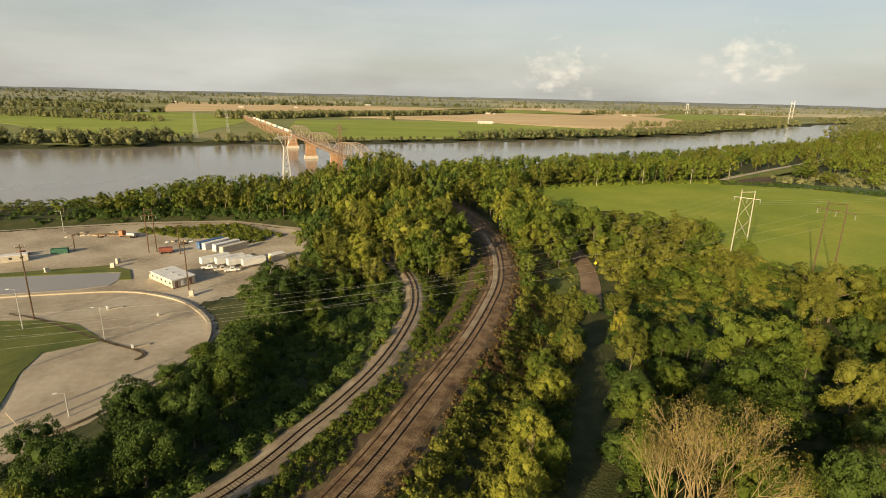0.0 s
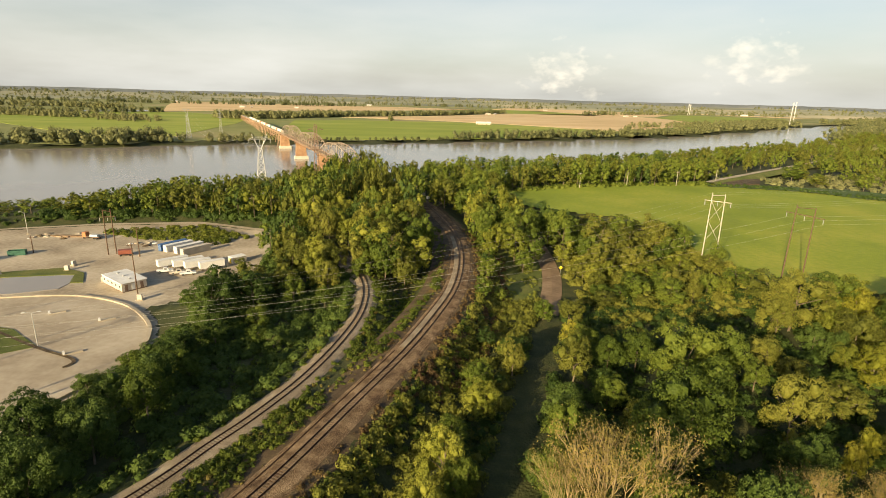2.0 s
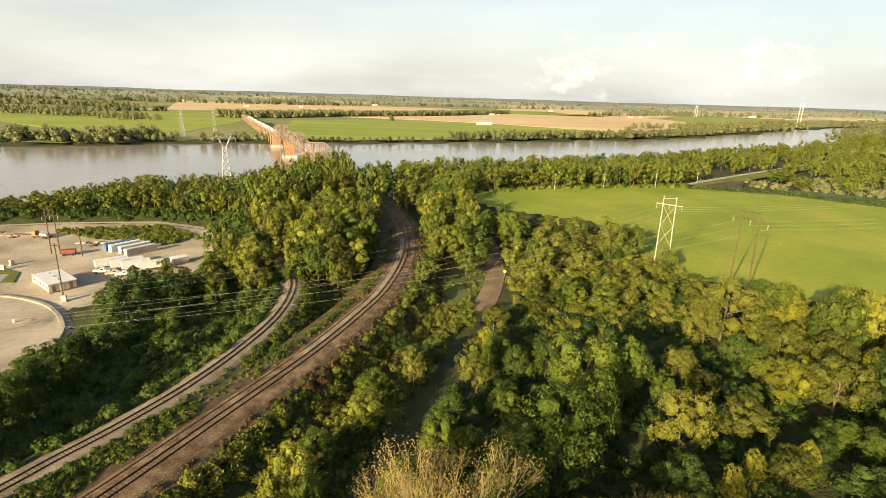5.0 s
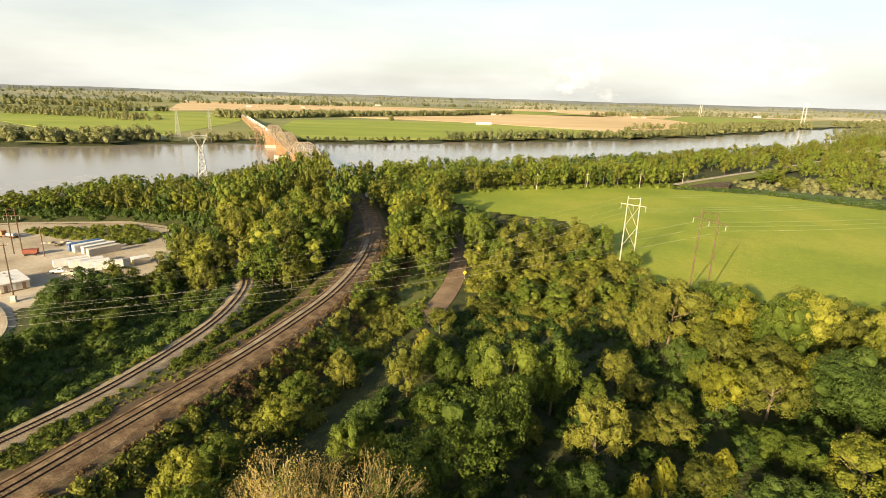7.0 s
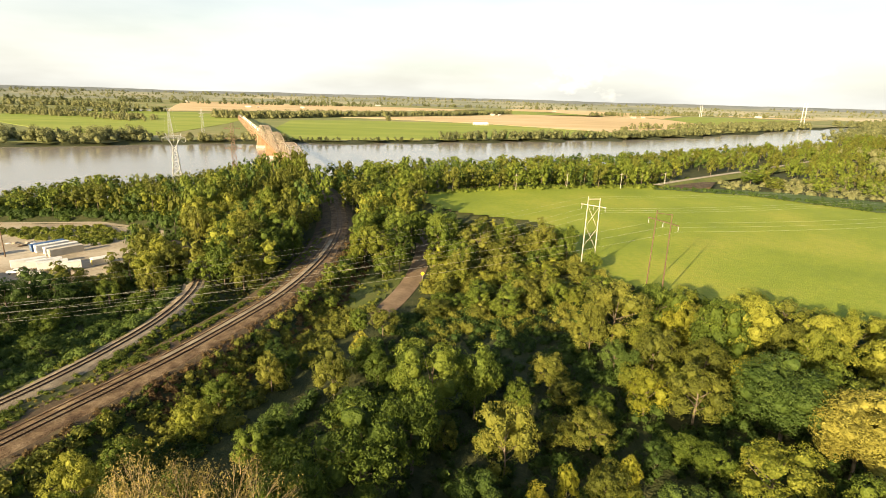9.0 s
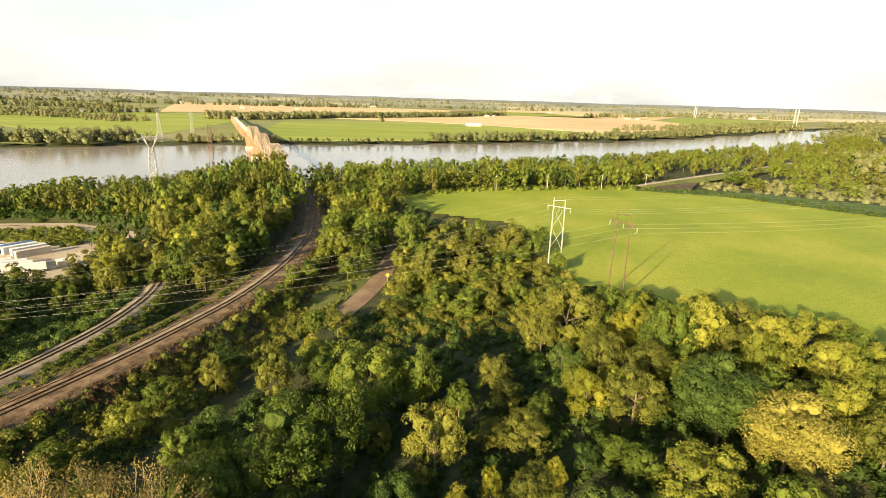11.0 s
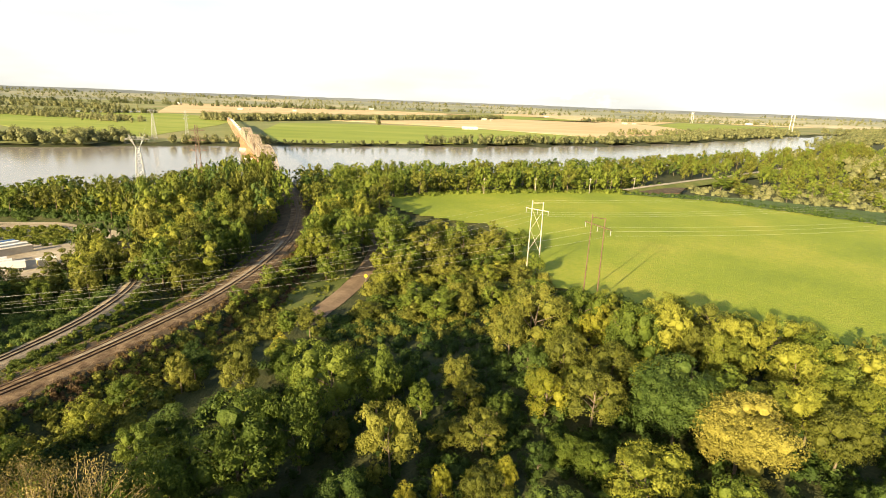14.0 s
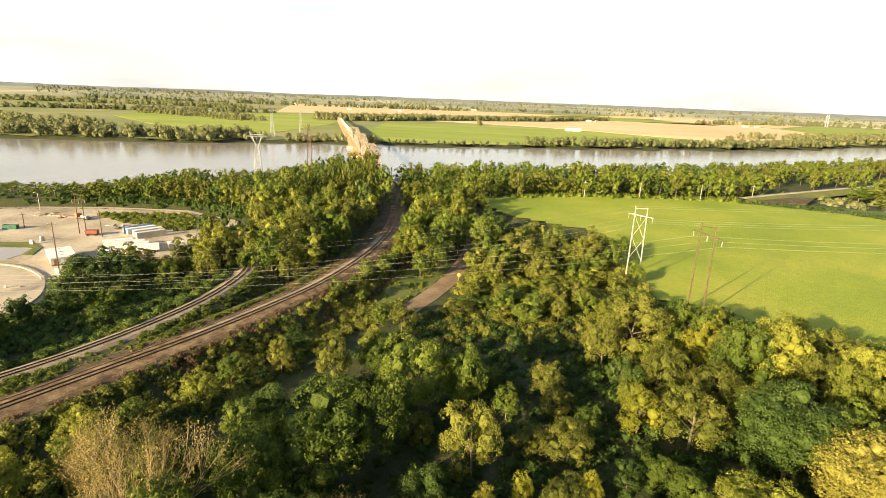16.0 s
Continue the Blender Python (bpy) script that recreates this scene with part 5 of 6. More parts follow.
# ---- steel towers ----
def lattice(b, w0, w1, z0, z1, n, r):
    """Four legs with cross bracing between two heights."""
    lv = [(z0 + (z1 - z0) * i / n, w0 + (w1 - w0) * i / n) for i in range(n + 1)]
    for (za, wa), (zb, wb) in zip(lv, lv[1:]):
        ca = [(-wa, -wa), (wa, -wa), (wa, wa), (-wa, wa)]
        cb = [(-wb, -wb), (wb, -wb), (wb, wb), (-wb, wb)]
        for i in range(4):
            j = (i + 1) % 4
            b.bar((*ca[i], za), (*cb[i], zb), r * 1.5)
            b.bar((*ca[i], za), (*cb[j], zb), r)
            b.bar((*ca[j], za), (*cb[i], zb), r)
            b.bar((*cb[i], zb), (*cb[j], zb), r)
    return b


def delta_tower(x, y, z, h, turn, label):
    ob = thing("steel_tower", (x, y, z), label, "power tower", "steel towers", turn)
    part("body", lattice(Build(), 4.0, 1.0, -1, h * 0.78, 10, 0.11).mesh("body", GALV), ob)
    for s in (-1, 1):
        b = Build()
        for dy in (-0.6, 0.6):
            b.bar((s * 0.5, dy, h * 0.78), (s * 3.5, dy, h * 0.885), 0.14).bar((s * 1.0, dy, h * 0.78), (s * 2.6, dy, h * 0.885), 0.10)
            b.bar((s * 3.5, dy, h * 0.885), (s * 4.2, 0, h * 0.945), 0.10).bar((s * 2.6, dy, h * 0.885), (s * 4.2, 0, h * 0.945), 0.08)
            for i in range(5):
                k = i / 5
                b.bar((s * (0.5 + 3.0 * k), dy, h * (0.78 + 0.105 * k)), (s * (1.0 + 1.6 * (k + 0.2)), dy, h * (0.78 + 0.105 * (k + 0.2))), 0.06)
        part("arm", b.mesh("arm", GALV), ob)
    b = Build()
    for dy in (-0.6, 0.6):
        b.bar((-6.3, 0, h * 0.885), (6.3, 0, h * 0.885), 0.2).bar((-6.3, 0, h * 0.885), (-3, dy, h * 0.91), 0.09).bar((6.3, 0, h * 0.885), (3, dy, h * 0.91), 0.09).bar((-3, dy, h * 0.91), (3, dy, h * 0.91), 0.11)
        for i in range(-3, 3):
            b.bar((i, dy, h * 0.885), (i + 0.9, dy, h * 0.91), 0.05)
    part("crossarm", b.mesh("crossarm", GALV), ob)
    for k in (-6.1, 0, 6.1):
        part("insulator", Build().bar((k, 0, h * 0.885), (k, 0, h * 0.885 - 2.2), 0.12, 0.08, 6).mesh("insulator", GALV), ob)
    return ob


def arm_tower(x, y, z, h, turn, mat, label, w=3.0):
    ob = thing("steel_tower", (x, y, z), label, "power tower", "steel towers", turn)
    part("body", lattice(Build(), w, 0.7, -1, h, 14, 0.065).mesh("body", mat), ob)
    for k in (0.72, 0.83, 0.94):
        b = Build()
        for s in (-1, 1):
            b.bar((0, 0, h * k), (s * 4.6, 0, h * k + 0.3), 0.14).bar((0, 0, h * k + 1.7), (s * 4.6, 0, h * k + 0.3), 0.1)
        part("crossarm", b.mesh("crossarm", mat), ob)
    return ob


delta_tower(-93, 322, -8, 50, 22, "pale galvanised delta power tower on the river bank")
delta_tower(-392, 868, PLAIN_Z, 50, 22, "pale galvanised delta power tower across the river")
arm_tower(-62, 330, -8, 53, 22, DARKSTEEL, "slim dark lattice power tower on the river bank", 2.2)
arm_tower(-345, 880, PLAIN_Z, 46, 22, GALV, "slim grey lattice power tower across the river")
tw = [tips_of(-93, 322, -8, 22, 1, 0.0, (-6.1, 0, 6.1)), tips_of(-392, 868, PLAIN_Z, 22, 1, 0.0, (-6.1, 0, 6.1))]
wires("power_wire", [(a + Vector((0, 0, 42.0)), b + Vector((0, 0, 42.0))) for a, b in zip(*tw)], 14, 0.035, WIRE, "power wire across the river")
for x, y, h in ((1371, 2168, 88), (1500, 3390, 66)):
    ob = thing("river_crossing_tower", (x, y, PLAIN_Z), "tall white twin-mast crossing tower", "power tower", "crossing towers", -30)
    for s in (-5, 5):
        part("mast", lattice(Build(), 1.5, 0.9, -2, h, 14, 0.2).mesh("mast", WHITE), ob, m=pose(s, 0, 0))
    part("crossarm", Build().box(-7, 7, -0.4, 0.4, h * 0.87, h * 0.885).mesh("crossarm", WHITE), ob)


# ---- things in the yard ----
def pole_light(x, y, h, label, arms=2, mat=GALV):
    ob = thing("yard_light", (x, y, LOT_Z + 0.2), label, "light pole", "yard lights", 20)
    part("pole", Build().bar((0, 0, -0.4), (0, 0, h), 0.16, 0.09, 8).mesh("pole", mat), ob)
    for i in range(arms):
        s = 1 if i else -1
        arm = part("arm", Build().bar((0, 0, h - 0.1), (s * 1.4, 0, h + 0.25), 0.05).mesh("arm", mat), ob)
        part("lamp_head", Build().box(s * 1.7 - 0.45, s * 1.7 + 0.45, -0.22, 0.22, h + 0.15, h + 0.36, 0.8).mesh("lamp_head", mat), arm)
    return ob


def wood_pole(x, y, h, label):
    ob = thing("utility_pole", (x, y, LOT_Z), label, "utility pole", "utility poles", 30)
    part("pole", Build().bar((0, 0, -0.6), (0, 0, h), 0.24, 0.15, 8).mesh("pole", WOODPOLE), ob)
    part("crossarm", Build().box(-1.3, 1.3, -0.08, 0.08, h - 0.9, h - 0.7).mesh("crossarm", WOODPOLE), ob)
    for k in (-1.1, 0.0, 1.1):
        part("insulator", Build().bar((k, 0, h - 0.7), (k, 0, h - 0.4), 0.08, 0.05, 6).mesh("insulator", WHITE), ob)
    return ob


def container(x, y, mat, label, length=12.2, turn=56.0, ribs=True):
    """A corrugated shipping container: shell, ribs, two doors with locking bars."""
    ob = thing("shipping_container", (x, y, LOT_Z + 0.15), label, "container", "containers in the yard", turn)
    l, w = length / 2, 1.22
    part("shell", Build().box(-l, l, -w, w, 0.15, 2.75).box(-l - .04, l + .04, -w - .04, w + .04, 0.0, 0.18).box(-l - .04, l + .04, -w - .04, w + .04, 2.7, 2.85).mesh("shell", mat), ob)
    n = 16
    rb = Build()
    for i in range(n):
        u = -l + length * (i + 0.5) / n
        rb.box(u - 0.16, u + 0.16, -w - 0.045, w + 0.045, 0.25, 2.65)
    r = part("corrugation", rb.mesh("corrugation", mat), ob)
    r["kind"] = "stuff"
    for sy in (-0.6, 0.6):
        d = part("door", Build().box(-l - 0.08, -l, sy - 0.56, sy + 0.56, 0.25, 2.6).mesh("door", mat), ob)
        for k in (-0.25, 0.25):
            part("locking_bar", Build().bar((-l - 0.11, sy + k, 0.25), (-l - 0.11, sy + k, 2.6), 0.035).mesh("locking_bar", GALV), d)
    return ob


for (x, y), m, lab in (((-100.5, 226.5), BLUE, "faded blue shipping container in the yard"), ((-97.6, 225.2), WHITE, "white shipping container in the yard"),
                       ((-92.4, 223.4), WHITE, "white shipping container in the yard"), ((-88.2, 220.4), OFFWHITE, "cream shipping container in the yard")):
    container(x, y, m, lab, turn=57)


def box_trailer(x, y, turn, label, length=11.0):
    ob = thing("box_trailer", (x, y, LOT_Z + 0.1), label, "trailer", "parked trailers", turn)
    l = length / 2
    part("box", Build().box(-l, l, -1.25, 1.25, 1.05, 3.5).box(-l - .05, l + .05, -1.3, 1.3, 3.42, 3.56).mesh("box", WHITE), ob)
    part("chassis", Build().box(-l, l, -0.5, 0.5, 0.75, 1.05).mesh("chassis", BLACK), ob)
    for u in (l - 1.2, l - 2.4):
        for s in (-1.05, 1.05):
            w = part("wheel", Build().bar((u, s - 0.15, 0.5), (u, s + 0.15, 0.5), 0.5, sides=14).mesh("wheel", BLACK), ob)
            part("hub", Build().bar((u, s - 0.17, 0.5), (u, s + 0.17, 0.5), 0.2, sides=8).mesh("hub", GALV), w)
    for s in (-0.8, 0.8):
        part("landing_leg", Build().box(-l + 1.6, -l + 1.8, s - 0.08, s + 0.08, 0.0, 1.0).mesh("landing_leg", GALV), ob)
    return ob


def pickup(x, y, turn, mat, label):
    ob = thing("pickup_truck", (x, y, LOT_Z + 0.1), label, "truck", "parked trucks", turn)
    bm = bmesh.new()
    prof = [(-2.8, 0.5), (-2.8, 1.15), (-0.6, 1.15), (-0.4, 1.85), (0.9, 1.85), (1.45, 1.2), (2.7, 1.05), (2.8, 0.5)]
    sides = [[bm.verts.new((px, s, pz)) for px, pz in prof] for s in (-0.95, 0.95)]
    for i in range(len(prof)):
        j = (i + 1) % len(prof)
        bm.faces.new((sides[0][i], sides[0][j], sides[1][j], sides[1][i]))
    bm.faces.new(sides[0][::-1])
    bm.faces.new(sides[1])
    bmesh.ops.recalc_face_normals(bm, faces=bm.faces[:])
    me = bpy.data.meshes.new("body")
    bm.to_mesh(me)
    bm.free()
    me.materials.append(mat)
    part("body", me, ob)
    part("windscreen", add_mesh("windscreen", [(0.97, -0.8, 1.79), (0.97, 0.8, 1.79), (1.43, 0.85, 1.25), (1.43, -0.85, 1.25)], [(0, 1, 2, 3)], GLASS), ob)
    part("rear_window", add_mesh("rear_window", [(-0.42, -0.75, 1.75), (-0.42, 0.75, 1.75), (-0.58, 0.8, 1.25), (-0.58, -0.8, 1.25)], [(3, 2, 1, 0)], GLASS), ob)
    for s in (-0.965, 0.965):
        part("side_window", Build().box(-0.3, 0.85, s - 0.01, s + 0.01, 1.3, 1.75, 0.95).mesh("side_window", GLASS), ob)
    for u in (-1.7, 1.8):
        for s in (-0.88, 0.88):
            w = part("wheel", Build().bar((u, s - 0.13, 0.4), (u, s + 0.13, 0.4), 0.4, sides=14).mesh("wheel", BLACK), ob)
            part("rim", Build().bar((u, s - 0.145, 0.4), (u, s + 0.145, 0.4), 0.2, sides=8).mesh("rim", GALV), w)
    return ob


box_trailer(-88.5, 201.5, 45, "white box trailer parked on gravel")
box_trailer(-82.5, 201.5, 42, "white box trailer parked on gravel")
box_trailer(-78.2, 200.0, 42, "white box trailer parked on gravel", 9.5)
box_trailer(-72.5, 199.5, 40, "white box trailer parked on gravel", 9.0)
pickup(-88.0, 194.5, 20, WHITE, "white pickup truck parked beside trailers")
pickup(-82.5, 193.0, 30, OFFWHITE, "cream pickup truck parked beside trailers")
pickup(-78.5, 192.5, 25, WHITE, "white pickup truck parked beside trailers")
pickup(-168, 207, 160, REDP, "dark red pickup truck parked on gravel")

# the site office
office = thing("site_office", (-94.5, 179.8, LOT_Z), "long grey mobile site office with pale roof", "office trailer", turn=143)
part("wall", Build().box(-7.5, 7.5, -4.0, 4.0, 0.5, 3.2).mesh("wall", OFFWHITE), office)
part("skirting", Build().box(-7.4, 7.4, -3.9, 3.9, 0.0, 0.5).mesh("skirting", DARKSTEEL), office)
part("roof", Build().box(-7.8, 7.8, -4.3, 4.3, 3.2, 3.42, 0.985).mesh("roof", WHITE), office)
for side, y in (("a", 4.02), ("b", -4.02)):
    for u in (-6.0, -3.0, 0.0, 3.0, 6.0):
        wdw = part("window", Build().box(u - 0.55, u + 0.55, y - 0.04, y + 0.04, 1.5, 2.5).mesh("window", WHITE), office)
        part("pane", Build().box(u - 0.46, u + 0.46, y - 0.055, y + 0.055, 1.6, 2.4).mesh("pane", GLASS), wdw)
for x0 in (-7.52, 7.52):
    for u in (-2.4, 0.4, 2.6):
        part("door", Build().box(x0 - 0.05, x0 + 0.05, u - 0.5, u + 0.5, 0.55, 2.65).mesh("door", DARKSTEEL if u != 0.4 else WHITE), office)
for u in (-4.5, 0.0, 4.5):
    part("roof_vent", Build().box(u - 0.4, u + 0.4, -0.4, 0.4, 3.42, 3.8, 0.8).mesh("roof_vent", GALV), office)

shed = thing("storage_shed", (-66.5, 209.5, LOT_Z), "small cream metal shed at the edge of the yard", "shed", turn=50)
part("wall", Build().box(-3, 3, -1.6, 1.6, 0, 2.5).mesh("wall", OFFWHITE), shed)
part("roof", Build().box(-3.2, 3.2, -1.8, 1.8, 2.5, 2.75, 0.9).mesh("roof", WHITE), shed)
part("door", Build().box(-3.06, -3.0, -0.6, 0.6, 0.1, 2.1).mesh("door", YELLOW), shed)
cabin = thing("site_cabin", (-166, 198, LOT_Z), "cream portable cabin on gravel", "cabin", turn=35)
part("wall", Build().box(-5.5, 5.5, -1.7, 1.7, 0.3, 2.8).mesh("wall", OFFWHITE), cabin)
part("roof", Build().box(-5.7, 5.7, -1.9, 1.9, 2.8, 3.0, 0.96).mesh("roof", WHITE), cabin)
for u in (-3.5, 0, 3.5):
    part("window", Build().box(u - 0.5, u + 0.5, -1.74, -1.68, 1.4, 2.2).mesh("window", GLASS), cabin)

skip = thing("skip", (-156, 211, LOT_Z), "green steel roll-off skip on gravel", "skip", turn=20)
b = Build().box(-3, 3, -1.2, -1.1, 0.2, 2.1).box(-3, 3, 1.1, 1.2, 0.2, 2.1).box(-3, -2.9, -1.1, 1.1, 0.2, 2.1).box(2.9, 3, -1.1, 1.1, 0.2, 2.1).box(-3, 3, -1.2, 1.2, 0.1, 0.2)
part("bin", b.mesh("bin", GREENP), skip)
for u in (-2.2, -1.1, 0, 1.1, 2.2):
    part("rib", Build().box(u - 0.07, u + 0.07, -1.28, 1.28, 0.1, 1.9).box(u - 0.07, u + 0.07, -1.05, 1.05, 0.19, 0.21).mesh("rib", GREENP), skip)

hopper = thing("dump_body", (-114, 214, LOT_Z), "faded red dump truck body on gravel", "dump body", turn=25)
part("bed", Build().box(-2.4, 2.4, -1.2, 1.2, 1.0, 2.6, 1.08).mesh("bed", REDP), hopper)
part("frame", Build().box(-2.6, 2.8, -0.5, 0.5, 0.6, 1.0).mesh("frame", DARKSTEEL), hopper)
for u in (-1.6, 1.7):
    for sgn in (-0.9, 0.9):
        part("wheel", Build().bar((u, sgn - 0.15, 0.5), (u, sgn + 0.15, 0.5), 0.5, sides=12).mesh("wheel", BLACK), hopper)
truck = thing("lorry", (-143, 238, LOT_Z), "brown flatbed lorry parked at the back of the yard", "lorry", turn=-10)
part("cab", Build().box(-4.2, -2.2, -1.2, 1.2, 0.8, 3.0, 0.9).mesh("cab", ORANGE), truck)
part("windscreen", Build().box(-4.2, -4.12, -0.95, 0.95, 1.9, 2.7).mesh("windscreen", GLASS), truck)
part("flatbed", Build().box(-2.1, 4.4, -1.25, 1.25, 1.0, 1.25).mesh("flatbed", DARKSTEEL), truck)
part("load", Build().box(-0.5, 3.6, -1.0, 1.0, 1.25, 2.2, 0.9).mesh("load", GALV), truck)
for u in (-3.3, 1.8, 3.1):
    for sgn in (-1.0, 1.0):
        part("wheel", Build().bar((u, sgn - 0.17, 0.52), (u, sgn + 0.17, 0.52), 0.52, sides=12).mesh("wheel", BLACK), truck)

for x, y, h in ((-83.8, 168.7, 18.7), (-118.1, 144.7, 23.0), (-107.7, 213.0, 12.5), (-152, 214.2, 7.4)):
    wood_pole(x, y, h, "tall brown wooden utility pole in the yard")
h_frame("power_pole", -120, 215, LOT_Z, 19.0, 2.7, 20, WOODPOLE, "weathered wooden double pole with crossarm in the yard", False)
pole_light(-116.2, 137.8, 12.0, "tall pale steel light pole in the yard", 1)
pole_light(-90.2, 132.6, 9.4, "pale twin-arm light pole on the pad", 2)
pole_light(-178, 245.6, 9.5, "pale light pole at the back of the yard", 1)
pole_light(-76, 97, 5.5, "curved-arm pale light pole by the kerb", 1)
for x, y in ((-124, 193.5), (-144, 186.5), (-125.5, 199.5), (-89.5, 200.5), (-82, 166.5), (-103.5, 182.5)):
    ob = thing("utility_cabinet", (x, y, LOT_Z + 0.3), "small cream utility cabinet on a slab", "cabinet", "utility cabinets", rng.uniform(0, 90))
    part("case", Build().box(-0.7, 0.7, -0.5, 0.5, 0.1, 1.7).box(-0.75, 0.75, -0.55, 0.55, 1.7, 1.8, 0.9).mesh("case", OFFWHITE), ob)
    part("slab", Build().box(-1.0, 1.0, -0.8, 0.8, -0.3, 0.1).mesh("slab", CONCRETE), ob)
for x, y in ((-82.5, 150), (-78.5, 129.0), (-100.0, 154.0)):
    ob = thing("drain_inlet", (x, y, LOT_Z + 0.27), "concrete drain inlet with low barrier on the pad", "drain", "drain inlets", 40)
    part("curb_box", Build().box(-2.2, 2.2, -0.5, 0.5, 0.0, 0.35, 0.95).mesh("curb_box", CONCRETE), ob)
    part("barrier", Build().box(-2.2, -1.7, -0.5, 0.5, 0.35, 1.1).mesh("barrier", WHITE), ob)
# debris and spoil at the back of the yard
rs = random.Random(3)
for i in range(26):
    x, y = rs.uniform(-176, -150), rs.uniform(234, 246)
    if i > 15:
        x, y = rs.uniform(-122, -104), rs.uniform(228, 236)
    k = rs.uniform(0.6, 1.8)
    bm = bmesh.new()
    bmesh.ops.create_icosphere(bm, subdivisions=2, radius=1)
    for v in bm.verts:
        v.co *= rs.uniform(0.7, 1.15)
        v.co.z = max(v.co.z, -0.25) * 0.6
    me = bpy.data.meshes.new("rubble_heap")
    bm.to_mesh(me)
    bm.free()
    me.materials.append(rs.choice((CONCRETE, WHITE, VERGE, GRAVEL)))
    ob = tagged(new("rubble_heap", me), "heap of broken concrete and spoil in the yard", "rubble", "rubble heaps")
    ob.matrix_basis = pose(x, y, LOT_Z + 0.1, 0, 0, rs.uniform(0, 180)) @ Matrix.Diagonal((k * 1.4, k, k * 0.8, 1))
for i in range(9):
    a = pose(-150 + i * 1.6 - 12, 240 + rs.uniform(-1.5, 1.5), LOT_Z + 0.2, 0, 0, rs.uniform(-12, 12))
    ob = tagged(new("timber_pile", Build().box(-3, 3, -0.4, 0.4, -0.1, 0.5, 0.95).mesh("timber_pile", DIRT)), "stacked brown timbers on gravel", "timber", "timber piles")
    ob.matrix_basis = a

# ---- trackside at the bridge's near end ----
gantry = thing("signal_gantry", (-33, 396, TRACK_Z - 0.8), "dark steel railway signal mast by the bridge", "signal", turn=24)
part("mast", Build().bar((4.2, 0, -0.5), (4.2, 0, 8.5), 0.2, 0.16, 8).mesh("mast", DARKSTEEL), gantry)
part("bracket", Build().bar((4.2, 0, 7.4), (1.2, 0, 7.4), 0.1).mesh("bracket", DARKSTEEL), gantry)
for u in (1.4, 4.2):
    hd = part("signal_head", Build().box(u - 0.35, u + 0.35, -0.16, 0.16, 6.2, 8.3).mesh("signal_head", BLACK), gantry)
    for z in (6.7, 7.25, 7.8):
        part("hood", Build().bar((u, -0.16, z), (u, -0.42, z), 0.18, sides=10).mesh("hood", BLACK), hd)
for x, y, k, tn in ((2.5, 331, 1.5, 20), (6.0, 322, 0.8, 30), (-24, 392, 1.2, 20), (-21, 386, 1.0, 24), (-39, 388, 1.0, 24)):
    ob = thing("relay_cabinet", (x, y, float(ground_z(x, y))), "white railway relay cabinet beside the track", "cabinet", "relay cabinets", tn)
    part("case", Build().box(-1.0 * k, 1.0 * k, -0.7 * k, 0.7 * k, 0.1, 2.1 * k).mesh("case", WHITE), ob)
    part("roof", Build().box(-1.1 * k, 1.1 * k, -0.8 * k, 0.8 * k, 2.1 * k, 2.2 * k + 0.08, 0.92).mesh("roof", GALV), ob)
    part("door", Build().box(-0.45 * k, 0.45 * k, -0.73 * k, -0.7 * k, 0.3, 1.9 * k).mesh("door", GALV), ob)
sign = thing("road_sign", (60.2, 196.5, 0.2), "yellow diamond warning sign by the dirt road", "sign", turn=10)
part("post", Build().bar((0, 0, -0.4), (0, 0, 2.3), 0.05, sides=6).mesh("post", GALV), sign)
b = Build()
b.v = [(0, -0.06, 1.5), (0.75, -0.06, 2.25), (0, -0.06, 3.0), (-0.75, -0.06, 2.25), (0, -0.03, 1.5), (0.75, -0.03, 2.25), (0, -0.03, 3.0), (-0.75, -0.03, 2.25)]
b.f = [(0, 1, 2, 3), (7, 6, 5, 4), (0, 4, 5, 1), (1, 5, 6, 2), (2, 6, 7, 3), (3, 7, 4, 0)]
part("plate", b.mesh("plate", YELLOW), sign)


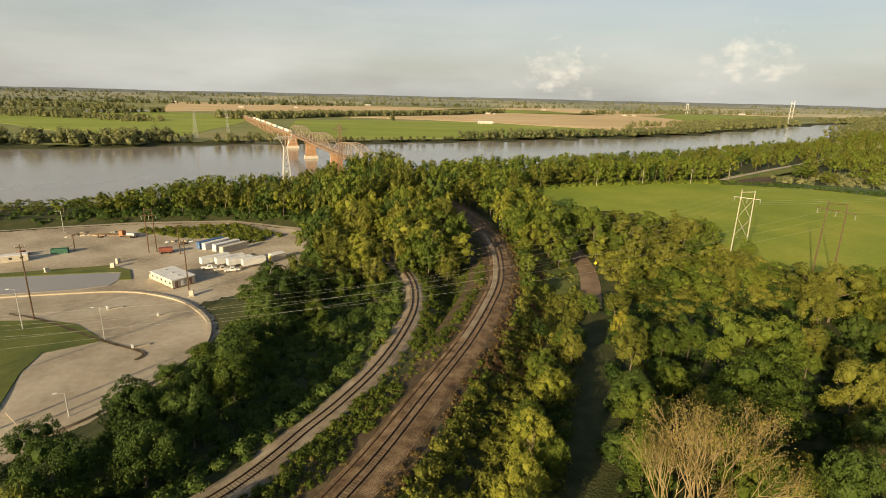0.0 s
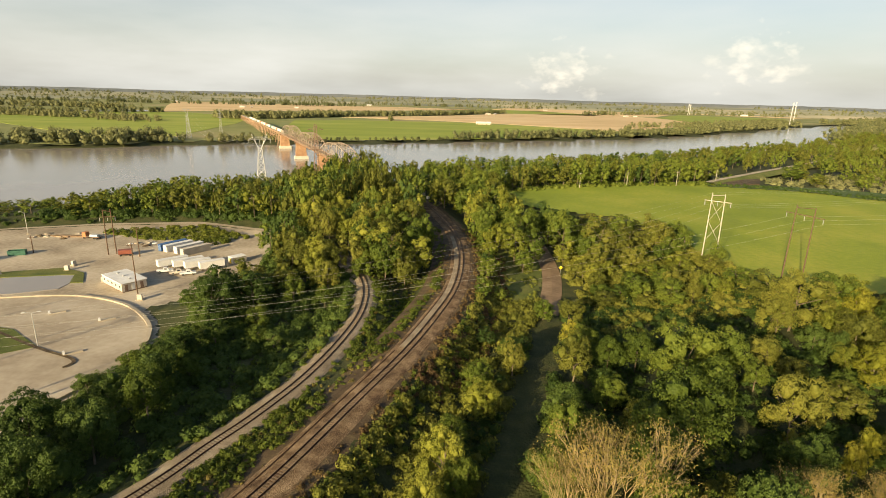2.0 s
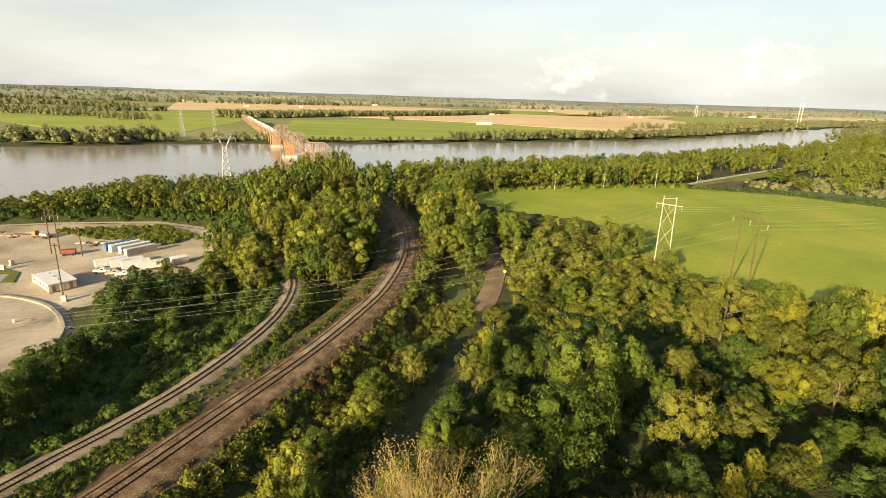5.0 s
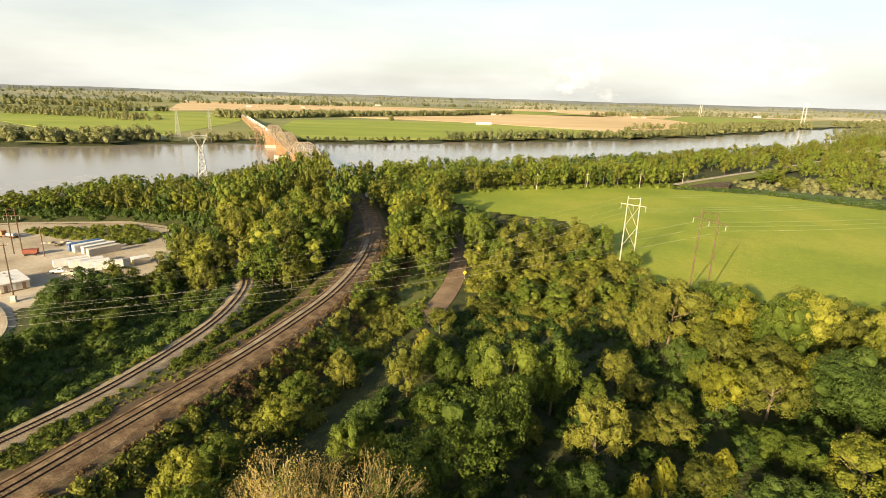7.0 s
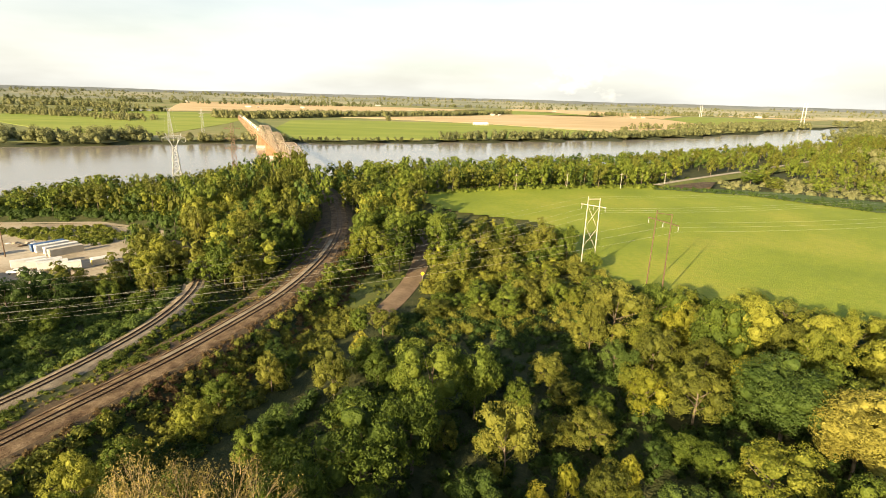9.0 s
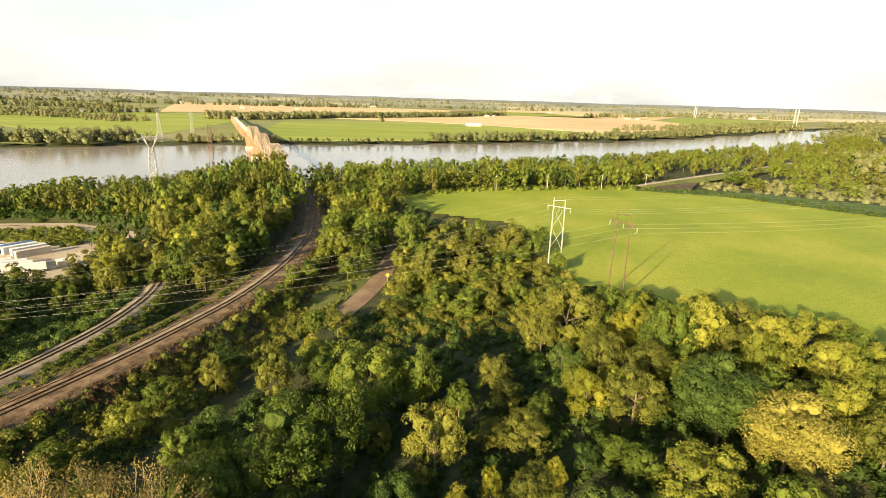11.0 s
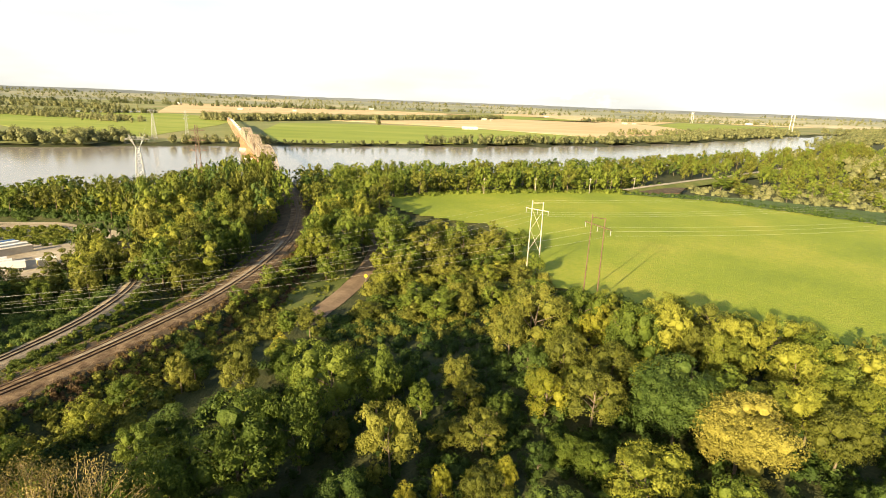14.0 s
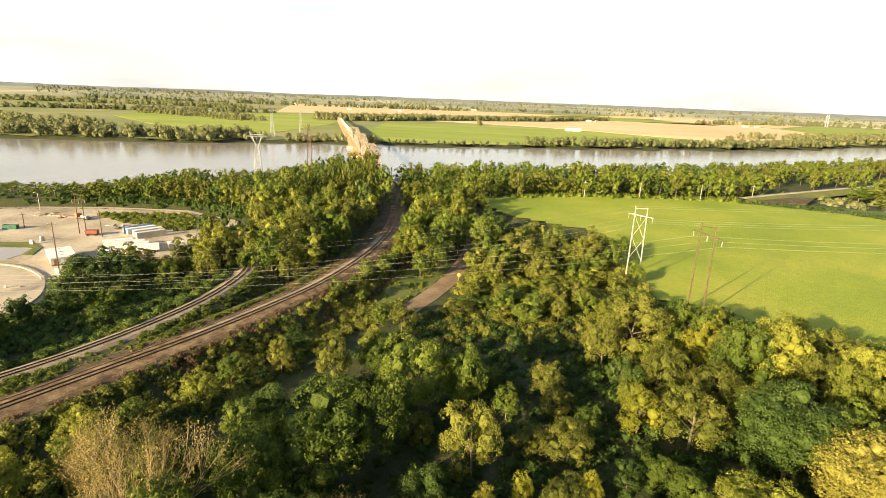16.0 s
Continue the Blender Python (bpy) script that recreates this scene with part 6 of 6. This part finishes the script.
# ---- farm buildings and poles of the far plain ----
def barn(x, y, l, w, h, turn, label, wall=WHITE, roof=WHITE, z=PLAIN_Z + 0.6):
    ob = thing("farm_building", (x, y, z), label, "building", "farm buildings", turn)
    part("wall", Build().box(-l / 2, l / 2, -w / 2, w / 2, -0.5, h).mesh("wall", wall), ob)
    b = Build()
    b.v = [(-l / 2 - .4, -w / 2 - .5, h - .1), (l / 2 + .4, -w / 2 - .5, h - .1), (l / 2 + .4, w / 2 + .5, h - .1), (-l / 2 - .4, w / 2 + .5, h - .1), (-l / 2 - .4, 0, h + w * .28), (l / 2 + .4, 0, h + w * .28)]
    b.f = [(0, 1, 5, 4), (2, 3, 4, 5), (0, 4, 3), (1, 2, 5), (3, 2, 1, 0)]
    part("roof", b.mesh("roof", roof), ob)
    for u in np.linspace(-l / 2 + 2, l / 2 - 2, 4):
        part("door", Build().box(u - 0.9, u + 0.9, -w / 2 - 0.08, -w / 2, 0, h * 0.65).mesh("door", DARKSTEEL), ob)


barn(122, 1560, 42, 13, 4.5, 12, "long cream farm building beyond the river", OFFWHITE, WHITE)
for x, y, l, tn in ((200, 2440, 30, 10), (232, 2450, 18, 40), (880, 2660, 34, 20), (935, 2690, 26, 10), (-930, 2560, 36, 5), (-890, 2575, 16, 30), (-700, 2640, 26, 12), (640, 3500, 40, 10), (1200, 3250, 40, 15), (1900, 3500, 60, 10), (-500, 3700, 50, 0), (-1600, 3300, 45, 10)):
    barn(x, y, l * 0.7, l * 0.3, 5, tn, "white farmhouse and sheds far out on the plain", OFFWHITE, rng.choice((GALV, OFFWHITE, WHITE)))
for x, y in ((110, 376), (146, 386), (186, 397), (222, 412)):
    ob = thing("utility_pole", (x, y, FIELD_Z), "weathered wooden pole along the field's far edge", "utility pole", "poles along the field", 20)
    part("pole", Build().bar((0, 0, -0.6), (0, 0, 11), 0.22, 0.14, 7).mesh("pole", PALEPOLE), ob)
    part("crossarm", Build().box(-1.2, 1.2, -0.07, 0.07, 10.0, 10.2).mesh("crossarm", PALEPOLE), ob)
